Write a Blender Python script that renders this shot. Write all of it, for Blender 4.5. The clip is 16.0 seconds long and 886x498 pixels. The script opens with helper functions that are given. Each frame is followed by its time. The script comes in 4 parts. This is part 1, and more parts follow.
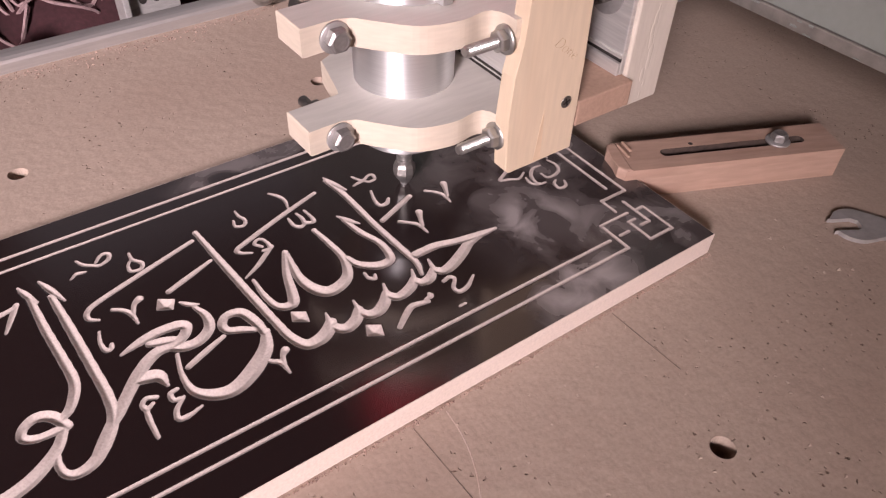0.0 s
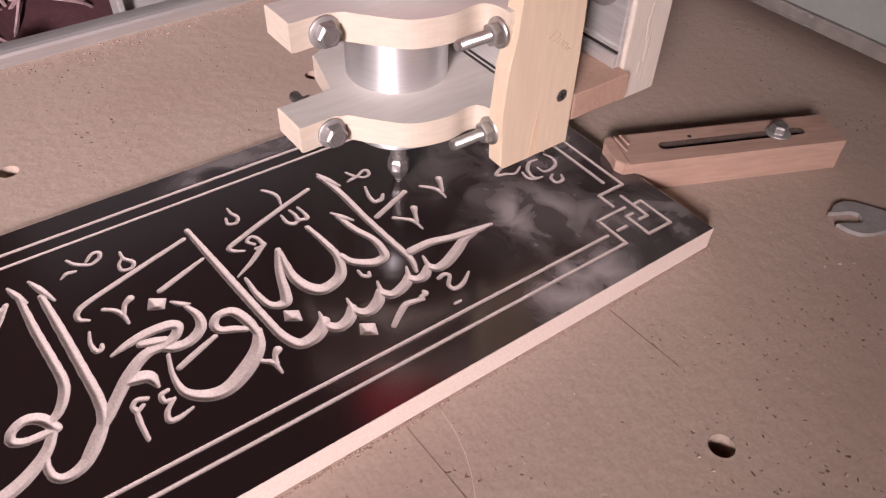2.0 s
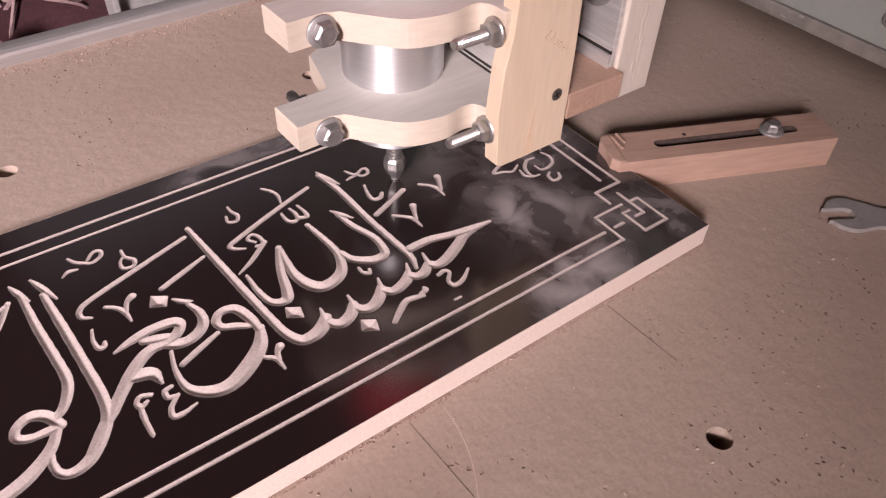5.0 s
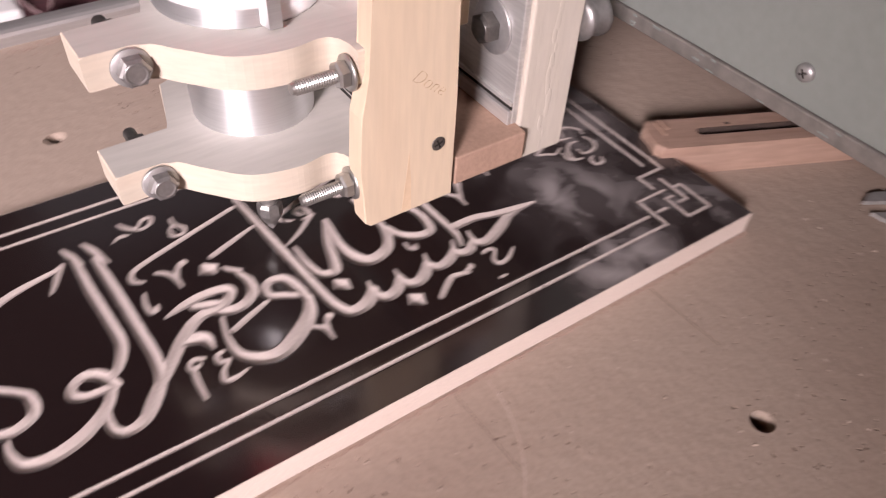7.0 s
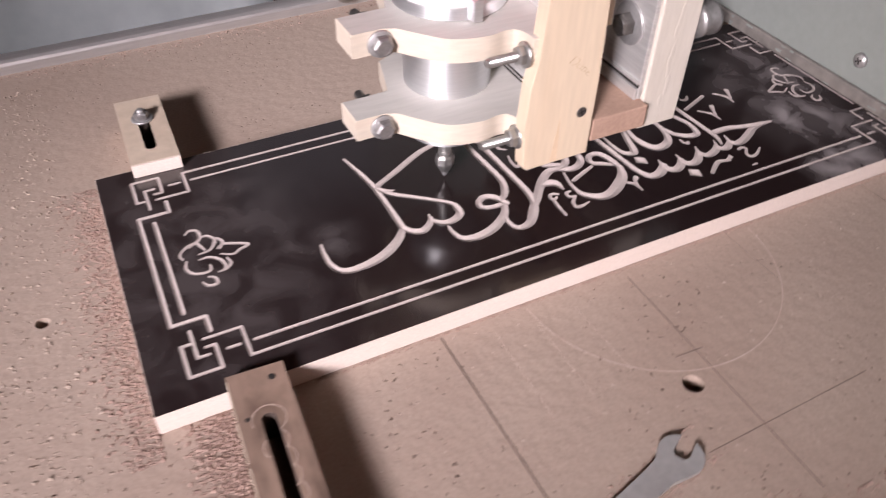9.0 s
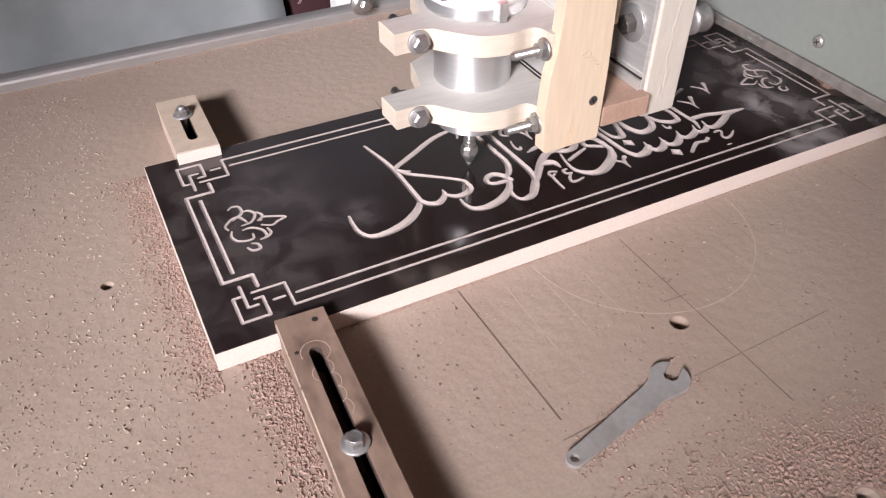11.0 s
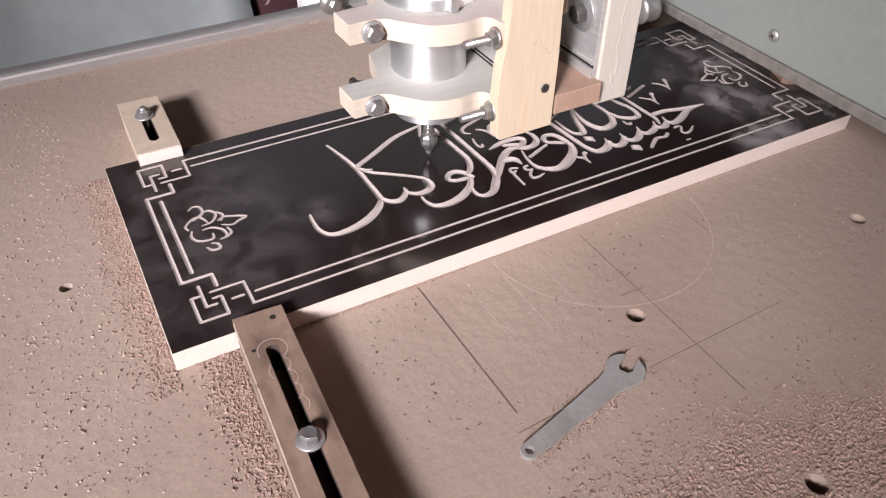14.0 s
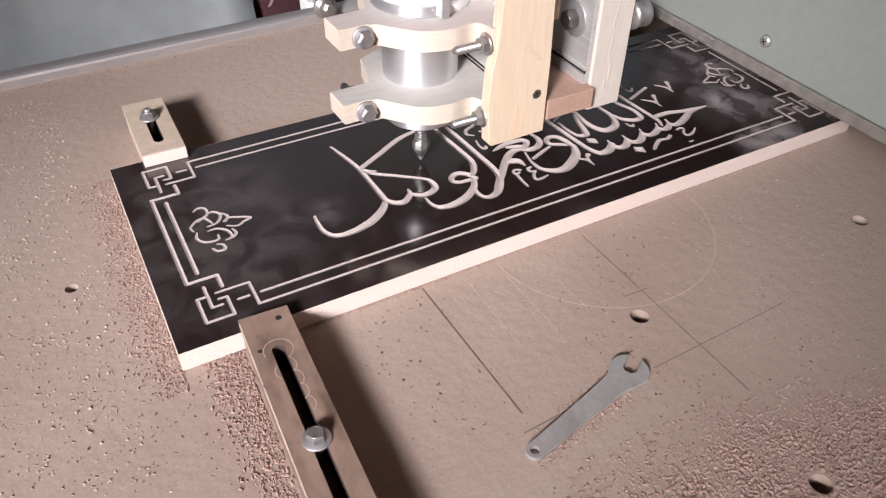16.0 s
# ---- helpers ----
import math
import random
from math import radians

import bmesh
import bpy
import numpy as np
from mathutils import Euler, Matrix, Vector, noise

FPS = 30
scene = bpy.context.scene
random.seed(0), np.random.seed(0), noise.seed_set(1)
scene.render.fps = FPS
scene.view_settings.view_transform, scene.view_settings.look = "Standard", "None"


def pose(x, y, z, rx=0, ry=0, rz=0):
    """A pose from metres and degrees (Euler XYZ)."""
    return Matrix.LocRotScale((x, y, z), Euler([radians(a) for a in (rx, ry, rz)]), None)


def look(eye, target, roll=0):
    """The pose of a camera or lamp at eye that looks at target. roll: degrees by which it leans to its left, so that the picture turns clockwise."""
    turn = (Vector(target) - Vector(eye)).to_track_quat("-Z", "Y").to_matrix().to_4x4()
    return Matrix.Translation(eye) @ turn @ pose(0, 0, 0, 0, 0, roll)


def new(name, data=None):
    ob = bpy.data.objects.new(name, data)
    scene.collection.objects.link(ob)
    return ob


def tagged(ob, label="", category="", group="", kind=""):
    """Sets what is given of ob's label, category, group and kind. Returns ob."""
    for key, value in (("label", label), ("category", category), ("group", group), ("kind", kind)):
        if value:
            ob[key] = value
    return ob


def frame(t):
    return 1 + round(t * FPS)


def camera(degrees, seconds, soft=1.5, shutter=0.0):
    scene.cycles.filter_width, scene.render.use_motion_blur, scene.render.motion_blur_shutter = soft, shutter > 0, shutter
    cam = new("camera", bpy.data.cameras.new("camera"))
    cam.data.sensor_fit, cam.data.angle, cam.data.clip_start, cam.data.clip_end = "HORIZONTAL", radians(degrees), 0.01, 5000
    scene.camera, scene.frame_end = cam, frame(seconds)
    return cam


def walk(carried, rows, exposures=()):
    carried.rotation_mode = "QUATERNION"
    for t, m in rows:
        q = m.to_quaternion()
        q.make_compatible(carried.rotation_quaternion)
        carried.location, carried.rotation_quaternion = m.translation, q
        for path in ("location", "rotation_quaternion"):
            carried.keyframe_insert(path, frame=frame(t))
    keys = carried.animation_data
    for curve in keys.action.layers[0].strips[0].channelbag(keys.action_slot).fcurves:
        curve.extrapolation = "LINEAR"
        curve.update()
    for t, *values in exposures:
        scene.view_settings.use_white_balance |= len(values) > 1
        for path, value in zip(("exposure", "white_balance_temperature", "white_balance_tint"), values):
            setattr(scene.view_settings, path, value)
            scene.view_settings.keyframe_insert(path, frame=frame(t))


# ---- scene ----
cam = camera(60.6, 16.0, 1.2, 0.9)
PATH = [
    (0, (0.313, -0.203, 0.358), (1.198, 0.968, -1.0), 2.5),
    (0.5, (0.315, -0.201, 0.36), (1.196, 0.965, -1.005), 2.6),
    (1, (0.318, -0.199, 0.358), (1.202, 0.962, -1.009), 2.4),
    (1.5, (0.319, -0.198, 0.357), (1.201, 0.961, -1.014), 2.4),
    (2, (0.321, -0.2, 0.356), (1.193, 0.962, -1.019), 2.0),
    (2.5, (0.32, -0.202, 0.354), (1.194, 0.961, -1.018), 1.9),
    (3, (0.318, -0.202, 0.355), (1.19, 0.959, -1.019), 1.9),
    (3.5, (0.316, -0.203, 0.357), (1.196, 0.954, -1.018), 2.0),
    (4, (0.314, -0.201, 0.357), (1.2, 0.954, -1.015), 2.2),
    (6.5, (0.313, -0.202, 0.356), (1.208, 0.944, -1.018), 2.4),
    (7, (0.289, -0.195, 0.352), (1.155, 0.955, -1.035), 3.7),
    (7.2, (0.268, -0.218, 0.347), (1.003, 1.047, -1.017), 1.5),
    (7.5, (0.22, -0.225, 0.363), (0.811, 1.069, -1.044), 2.5),
    (8, (0.156, -0.289, 0.397), (0.592, 1.079, -0.996), 1.5),
    (8.5, (0.091, -0.31, 0.411), (0.637, 1.039, -0.961), 2.0),
    (9, (0.035, -0.311, 0.408), (0.696, 0.99, -0.959), 1.3),
    (9.2, (0.018, -0.316, 0.416), (0.69, 0.996, -0.936), 0.9),
    (11.5, (-0.023, -0.391, 0.421), (0.69, 0.947, -0.883), 0.9),
    (12, (-0.019, -0.391, 0.42), (0.705, 0.941, -0.884), 1.2),
    (12.5, (-0.015, -0.395, 0.419), (0.712, 0.931, -0.89), 1.3),
    (13, (-0.01, -0.397, 0.422), (0.725, 0.927, -0.885), 1.3),
    (13.5, (-0.007, -0.4, 0.422), (0.735, 0.926, -0.879), 1.1),
    (14, (-0.007, -0.399, 0.421), (0.732, 0.925, -0.883), 0.8),
    (14.5, (-0.007, -0.397, 0.42), (0.73, 0.922, -0.889), 0.6),
    (15, (-0.01, -0.398, 0.419), (0.738, 0.921, -0.886), 1.0),
    (15.5, (-0.011, -0.399, 0.42), (0.737, 0.919, -0.885), 1.0),
    (16, (-0.012, -0.399, 0.422), (0.731, 0.927, -0.878), 0.9),
]
walk(cam, [(t, look(eye, target, roll)) for t, eye, target, roll in PATH],
     [(0, 0.06, 7150, 26), (6.5, 0.05, 7150, 26), (7.5, -0.04, 6800, 18), (8.5, -0.08, 6680, 18), (11.5, 0.02, 6550, 11), (16, 0.02, 6550, 11)])

# ---------------------------------------------------------------- light
world = bpy.data.worlds.new("world")
scene.world = world
world.use_nodes = True
wn = world.node_tree.nodes
sky = wn.new("ShaderNodeTexSky")
sky.sky_type, sky.sun_disc, sky.sun_elevation, sky.sun_rotation = "NISHITA", False, radians(28), radians(240)
sky.air_density, sky.dust_density, sky.ozone_density = 0.8, 7.0, 0.2
pale = wn.new("ShaderNodeHueSaturation")
pale.inputs["Saturation"].default_value = 0.25
world.node_tree.links.new(sky.outputs[0], pale.inputs["Color"])
world.node_tree.links.new(pale.outputs[0], wn["Background"].inputs[0])
wn["Background"].inputs[1].default_value = 0.15


def area(name, eye, target, w, h, power, color, spread=180):
    lamp = bpy.data.lights.new(name, "AREA")
    lamp.shape, lamp.size, lamp.size_y, lamp.energy, lamp.color = "RECTANGLE", w, h, power, color
    lamp.spread = radians(spread)
    ob = new(name, lamp)
    ob.matrix_world = look(eye, target)
    return ob


# main daylight through the west window
area("window_and_fill_light", (-1.90, -1.75, 1.44), (0.33, 0.30, 0.0), 0.62, 0.58, 6.6, (1.0, 0.955, 1.02), 26)
# added fill lamp in the south, reddish to warm the shade
area("window_and_fill_light", (0.30, -2.46, 0.46), (0.3, 0.0, 0.10), 1.0, 0.5, 1.35, (1.80, 0.66, 0.42))


# ---------------------------------------------------------------- materials
def mat(name, color, rough=0.6, metal=0.0, grain=300.0, vary=0.12, bump=0.1, stretch=(1, 1, 1), stain=0.0,
        stain_color=(0.3, 0.28, 0.26), stain_scale=9.0, spec=0.5):
    m = bpy.data.materials.new(name)
    m.use_nodes = True
    nt = m.node_tree
    n, l = nt.nodes, nt.links
    b = n["Principled BSDF"]
    co = n.new("ShaderNodeTexCoord")
    mp = n.new("ShaderNodeMapping")
    mp.inputs["Scale"].default_value = stretch
    l.new(co.outputs["Object"], mp.inputs[0])
    fine = n.new("ShaderNodeTexNoise")
    fine.inputs["Scale"].default_value, fine.inputs["Detail"].default_value = grain, 5
    l.new(mp.outputs[0], fine.inputs["Vector"])
    broad = n.new("ShaderNodeTexNoise")
    broad.inputs["Scale"].default_value, broad.inputs["Detail"].default_value = stain_scale, 6
    l.new(mp.outputs[0], broad.inputs["Vector"])
    ramp = n.new("ShaderNodeValToRGB")
    c = Vector(color)
    ramp.color_ramp.elements[0].color = (*(c * (1 - vary)), 1)
    ramp.color_ramp.elements[1].color = (*(c * (1 + vary)), 1)
    ramp.color_ramp.elements[0].position, ramp.color_ramp.elements[1].position = 0.3, 0.7
    l.new(fine.outputs[0], ramp.inputs[0])
    mix = n.new("ShaderNodeMix")
    mix.data_type = "RGBA"
    rng = n.new("ShaderNodeMapRange")
    rng.inputs["From Min"].default_value, rng.inputs["From Max"].default_value = 0.45, 0.75
    rng.inputs["To Max"].default_value = stain
    l.new(broad.outputs[0], rng.inputs[0])
    l.new(rng.outputs[0], mix.inputs[0])
    l.new(ramp.outputs[0], mix.inputs[6])
    mix.inputs[7].default_value = (*stain_color, 1)
    l.new(mix.outputs[2], b.inputs["Base Color"])
    rr = n.new("ShaderNodeMapRange")
    rr.inputs["To Min"].default_value, rr.inputs["To Max"].default_value = max(rough - 0.1, 0.03), min(rough + 0.12, 1)
    l.new(broad.outputs[0], rr.inputs[0])
    l.new(rr.outputs[0], b.inputs["Roughness"])
    b.inputs["Metallic"].default_value = metal
    b.inputs["Specular IOR Level"].default_value = spec
    bp = n.new("ShaderNodeBump")
    bp.inputs["Strength"].default_value, bp.inputs["Distance"].default_value = bump, 0.001
    l.new(fine.outputs[0], bp.inputs["Height"])
    l.new(bp.outputs[0], b.inputs["Normal"])
    return m


def carve_material():
    """Dark glossy laminate whose grooves show the pale board under its thin skin."""
    m = mat("carved_laminate", (0.011, 0.0055, 0.0058), 0.16, grain=900, vary=0.2, bump=0.02, spec=0.95)
    nt = m.node_tree
    n, l = nt.nodes, nt.links
    b = n["Principled BSDF"]
    co = n.new("ShaderNodeTexCoord")
    sep = n.new("ShaderNodeSeparateXYZ")
    l.new(co.outputs["Object"], sep.inputs[0])
    # dust smears: wiped patches near one end, a faint edge film, and painted grey sheen
    dn = n.new("ShaderNodeTexNoise")
    dn.inputs["Scale"].default_value, dn.inputs["Detail"].default_value, dn.inputs["Distortion"].default_value = 30, 7, 0.6
    l.new(co.outputs["Object"], dn.inputs["Vector"])
    wobble = n.new("ShaderNodeVectorMath")
    wobble.operation = "MULTIPLY_ADD"
    wobble.inputs[1].default_value = (0.035, 0.035, 0)
    l.new(dn.outputs["Color"], wobble.inputs[0])
    l.new(co.outputs["Object"], wobble.inputs[2])
    total = None
    for x, y, rx, ry, power in ((0.613, 0.078, 0.036, 0.040, 1.0), (0.645, 0.045, 0.034, 0.034, 0.6), (0.595, 0.012, 0.046, 0.026, 1.0), (0.690, 0.030, 0.020, 0.040, 0.6),
                                # the first two add the right end's grey reflection as colour
                                (0.665, 0.170, 0.050, 0.075, 0.6), (0.635, 0.120, 0.085, 0.13, 0.3), (0.475, 0.250, 0.075, 0.014, 0.5), (0.055, 0.125, 0.10, 0.17, 0.16), (0.145, 0.105, 0.032, 0.025, 0.2)):
        mp = n.new("ShaderNodeMapping")
        mp.vector_type = "TEXTURE"
        mp.inputs["Location"].default_value = (x + 0.0175, y + 0.0175, 0)
        mp.inputs["Scale"].default_value = (rx, ry, 1)
        l.new(wobble.outputs[0], mp.inputs[0])
        far = n.new("ShaderNodeVectorMath")
        far.operation = "LENGTH"
        l.new(mp.outputs[0], far.inputs[0])
        near = n.new("ShaderNodeMapRange")
        near.interpolation_type = "SMOOTHSTEP"
        near.inputs["From Min"].default_value, near.inputs["From Max"].default_value, near.inputs["To Max"].default_value = 1.25, 0.35, power
        l.new(far.outputs["Value"], near.inputs[0])
        if total is None:
            total = near.outputs[0]
        else:
            top = n.new("ShaderNodeMath")
            top.operation = "MAXIMUM"
            l.new(total, top.inputs[0])
            l.new(near.outputs[0], top.inputs[1])
            total = top.outputs[0]
    patch = n.new("ShaderNodeMapRange")
    patch.inputs["From Min"].default_value, patch.inputs["From Max"].default_value, patch.inputs["To Min"].default_value = 0.40, 0.62, 0.22
    l.new(dn.outputs[0], patch.inputs[0])
    dust = n.new("ShaderNodeMath")
    dust.operation = "MULTIPLY"
    l.new(total, dust.inputs[0])
    l.new(patch.outputs[0], dust.inputs[1])
    soft = n.new("ShaderNodeMath")
    soft.operation = "MULTIPLY_ADD"
    soft.inputs[1].default_value, soft.inputs[2].default_value = 0.78, 0.010
    l.new(dust.outputs[0], soft.inputs[0])
    film = n.new("ShaderNodeMix")
    film.data_type = "RGBA"
    l.new(soft.outputs[0], film.inputs[0])
    old = b.inputs["Base Color"].links[0].from_socket
    l.new(old, film.inputs[6])
    film.inputs[7].default_value = (0.37, 0.335, 0.33, 1)
    # carved depth shows the core
    cut = n.new("ShaderNodeMapRange")
    cut.inputs["From Min"].default_value, cut.inputs["From Max"].default_value = -0.00003, -0.00013
    l.new(sep.outputs["Z"], cut.inputs[0])
    core = n.new("ShaderNodeTexNoise")
    core.inputs["Scale"].default_value = 700
    l.new(co.outputs["Object"], core.inputs["Vector"])
    tone = n.new("ShaderNodeValToRGB")
    tone.color_ramp.elements[0].color, tone.color_ramp.elements[1].color = (0.37, 0.315, 0.29, 1), (0.47, 0.405, 0.375, 1)
    tone.color_ramp.elements[0].position, tone.color_ramp.elements[1].position = 0.3, 0.65
    l.new(core.outputs[0], tone.inputs[0])
    mix = n.new("ShaderNodeMix")
    mix.data_type = "RGBA"
    l.new(cut.outputs[0], mix.inputs[0])
    l.new(film.outputs[2], mix.inputs[6])
    l.new(tone.outputs[0], mix.inputs[7])
    l.new(mix.outputs[2], b.inputs["Base Color"])
    rough = n.new("ShaderNodeMath")
    rough.operation = "MULTIPLY_ADD"
    rough.inputs[1].default_value, rough.inputs[2].default_value = 0.35, 0.17
    l.new(dust.outputs[0], rough.inputs[0])
    top = n.new("ShaderNodeMath")
    top.operation = "MAXIMUM"
    l.new(cut.outputs[0], top.inputs[0])
    l.new(rough.outputs[0], top.inputs[1])
    l.new(top.outputs[0], b.inputs["Roughness"])
    return m


def bed_material():
    """Raw fibreboard, dusty, with scuffs, dents and small dark pits."""
    m = mat("fibreboard_bed", (0.365, 0.288, 0.236), 0.85, grain=420, vary=0.10, bump=0.7, stain=0.55,
            stain_color=(0.28, 0.20, 0.16), stain_scale=4.0, spec=0.2)
    nt = m.node_tree
    n, l = nt.nodes, nt.links
    b = n["Principled BSDF"]
    co = n.new("ShaderNodeTexCoord")
    pit = n.new("ShaderNodeTexVoronoi")
    pit.inputs["Scale"].default_value, pit.inputs["Randomness"].default_value = 165, 1
    bend = n.new("ShaderNodeTexNoise")
    bend.inputs["Scale"].default_value, bend.inputs["Detail"].default_value = 210, 3
    l.new(co.outputs["Object"], bend.inputs["Vector"])
    push = n.new("ShaderNodeVectorMath")
    push.operation = "MULTIPLY_ADD"
    push.inputs[1].default_value = (0.006, 0.006, 0)
    l.new(bend.outputs["Color"], push.inputs[0])
    l.new(co.outputs["Object"], push.inputs[2])
    l.new(push.outputs[0], pit.inputs["Vector"])
    near = n.new("ShaderNodeMapRange")
    near.inputs["From Min"].default_value, near.inputs["From Max"].default_value = 0.15, 0.07
    l.new(pit.outputs["Distance"], near.inputs[0])
    few = n.new("ShaderNodeTexNoise")
    few.inputs["Scale"].default_value, few.inputs["Detail"].default_value = 9, 6
    l.new(co.outputs["Object"], few.inputs["Vector"])
    thr = n.new("ShaderNodeMapRange")
    thr.inputs["From Min"].default_value, thr.inputs["From Max"].default_value = 0.50, 0.60
    l.new(few.outputs[0], thr.inputs[0])
    spot = n.new("ShaderNodeMath")
    spot.operation = "MULTIPLY"
    l.new(near.outputs[0], spot.inputs[0])
    l.new(thr.outputs[0], spot.inputs[1])
    mix = n.new("ShaderNodeMix")
    mix.data_type = "RGBA"
    l.new(spot.outputs[0], mix.inputs[0])
    l.new(b.inputs["Base Color"].links[0].from_socket, mix.inputs[6])
    mix.inputs[7].default_value = (0.22, 0.155, 0.12, 1)
    l.new(mix.outputs[2], b.inputs["Base Color"])
    inv = n.new("ShaderNodeMath")
    inv.operation = "SUBTRACT"
    inv.inputs[0].default_value = 1
    l.new(spot.outputs[0], inv.inputs[1])
    bp = n.new("ShaderNodeBump")
    bp.inputs["Strength"].default_value, bp.inputs["Distance"].default_value = 1.0, 0.002
    l.new(inv.outputs[0], bp.inputs["Height"])
    lump = n.new("ShaderNodeTexNoise")
    lump.inputs["Scale"].default_value, lump.inputs["Detail"].default_value = 90, 6
    l.new(co.outputs["Object"], lump.inputs["Vector"])
    bp2 = n.new("ShaderNodeBump")
    bp2.inputs["Strength"].default_value, bp2.inputs["Distance"].default_value = 0.6, 0.0014
    l.new(lump.outputs[0], bp2.inputs["Height"])
    l.new(bp.outputs[0], bp2.inputs["Normal"])
    l.new(bp2.outputs[0], b.inputs["Normal"])
    return m


BED = bed_material()
CARVED = carve_material()
CORE = mat("pale_board_edge", (0.62, 0.53, 0.47), 0.8, grain=500, vary=0.08, bump=0.25, stain=0.25, stain_color=(0.55, 0.44, 0.36))
PLY = mat("pale_plywood_edge", (0.51, 0.445, 0.365), 0.6, grain=70, vary=0.07, bump=0.15, stretch=(1, 1, 6), stain=0.3, stain_color=(0.50, 0.39, 0.30), stain_scale=14)
PINE = mat("pale_pine", (0.56, 0.455, 0.335), 0.5, grain=60, vary=0.06, bump=0.12, stretch=(5, 5, 0.5), stain=0.25, stain_color=(0.52, 0.38, 0.26), stain_scale=12)
# greyer tone for the clamp boards' top faces
PLYTOP = mat("grey_plywood_face", (0.43, 0.415, 0.385), 0.6, grain=60, vary=0.07, bump=0.15, stretch=(0.6, 5, 1), stain=0.3, stain_color=(0.35, 0.325, 0.30))
STRIP = mat("glued_pale_plywood", (0.50, 0.455, 0.395), 0.6, grain=70, vary=0.05, bump=0.2, stretch=(4, 4, 0.7), stain=0.4, stain_color=(0.48, 0.43, 0.36), stain_scale=20)
SHELF = mat("brown_fibreboard", (0.36, 0.235, 0.175), 0.8, grain=400, vary=0.12, bump=0.3, stain=0.4, stain_color=(0.27, 0.165, 0.12))
SLAT = mat("brown_hardboard_clamp", (0.25, 0.172, 0.13), 0.6, grain=90, vary=0.14, bump=0.3, stretch=(1.5, 0.7, 1.5), stain=0.95, stain_color=(0.105, 0.068, 0.05), stain_scale=38)
# near-black for the clamps' slot walls: the shade in the slot as colour
SLOT_SHADE = mat("slot_shade", (0.05, 0.033, 0.026), 0.85, grain=200, vary=0.3, bump=0.2)
SLATRED = mat("reddish_wood_clamp", (0.37, 0.245, 0.19), 0.65, grain=90, vary=0.12, bump=0.25, stretch=(3, 0.5, 3), stain=0.5, stain_color=(0.27, 0.16, 0.12), stain_scale=30)
SLATPALE = mat("pale_wood_clamp", (0.50, 0.41, 0.32), 0.65, grain=90, vary=0.1, bump=0.2, stain=0.35, stain_color=(0.36, 0.27, 0.2), stain_scale=20)
ALU = mat("brushed_aluminium", (0.74, 0.75, 0.755), 0.45, 0.88, grain=160, vary=0.05, bump=0.04, stretch=(0.2, 0.2, 9), spec=0.5)
tan = ALU.node_tree.nodes.new("ShaderNodeTangent")
tan.direction_type, tan.axis = "RADIAL", "Z"
ALU.node_tree.links.new(tan.outputs[0], ALU.node_tree.nodes["Principled BSDF"].inputs["Tangent"])
ALU.node_tree.nodes["Principled BSDF"].inputs["Anisotropic"].default_value = 0.85
ALU.node_tree.nodes["Principled BSDF"].inputs["Anisotropic Rotation"].default_value = 0.25
ALUFLAT = mat("scratched_aluminium_plate", (0.72, 0.71, 0.69), 0.42, 0.7, grain=120, vary=0.1, bump=0.1, stretch=(1, 0.4, 6), stain=0.4, stain_color=(0.5, 0.48, 0.46), stain_scale=25)
RAILM = mat("dull_aluminium_rail", (0.52, 0.51, 0.50), 0.42, 0.75, grain=80, vary=0.08, bump=0.06, stretch=(0.3, 5, 5), stain=0.3, stain_color=(0.36, 0.34, 0.33))
ZINC = mat("zinc_steel", (0.42, 0.415, 0.40), 0.36, 0.9, grain=250, vary=0.12, bump=0.08, stain=0.3, stain_color=(0.4, 0.37, 0.33), stain_scale=90)
DARKSTEEL = mat("dull_dark_steel", (0.20, 0.19, 0.18), 0.42, 0.9, grain=250, vary=0.2, bump=0.1)
WASHER = mat("bright_zinc_washer", (0.42, 0.415, 0.41), 0.42, 0.7, grain=250, vary=0.1, bump=0.08)
HEXHEAD = mat("grey_steel_head", (0.30, 0.29, 0.285), 0.40, 0.75, grain=250, vary=0.15, bump=0.1)
WRENCH = mat("worn_stamped_steel", (0.44, 0.43, 0.42), 0.42, 0.5, grain=200, vary=0.08, bump=0.08, stain=0.35, stain_color=(0.20, 0.17, 0.15), stain_scale=45)
PAINT = mat("grey_green_paint", (0.205, 0.224, 0.208), 0.45, grain=150, vary=0.04, bump=0.06, stain=0.3, stain_color=(0.19, 0.21, 0.197), stain_scale=5)
EDGE = mat("grimy_metal_edge", (0.19, 0.175, 0.16), 0.5, 0.3, grain=120, vary=0.2, bump=0.2, stain=0.4, stain_color=(0.25, 0.23, 0.21), stain_scale=60)
# near-black: the shade inside holes, slots and grooves is in this colour
BLACK = mat("black_recess_shade", (0.015, 0.012, 0.01), 0.8, grain=100, vary=0.1)
FAINT = mat("faint_pencil", (0.30, 0.21, 0.13), 0.7, grain=900, vary=0.4, stain=0.8, stain_color=(0.7, 0.55, 0.36), stain_scale=150)
STAIN = mat("light_brown_stain", (0.60, 0.45, 0.31), 0.6, grain=60, vary=0.15, stain=0.7, stain_color=(0.74, 0.58, 0.42), stain_scale=60)
PENCIL = mat("pencil_line", (0.10, 0.07, 0.055), 0.8, grain=900, vary=0.4, stain=0.45, stain_color=(0.3, 0.21, 0.165), stain_scale=70)
SCRATCH = mat("light_scratch", (0.43, 0.335, 0.28), 0.85, grain=900, vary=0.2, stain=0.9, stain_color=(0.40, 0.285, 0.225), stain_scale=60)
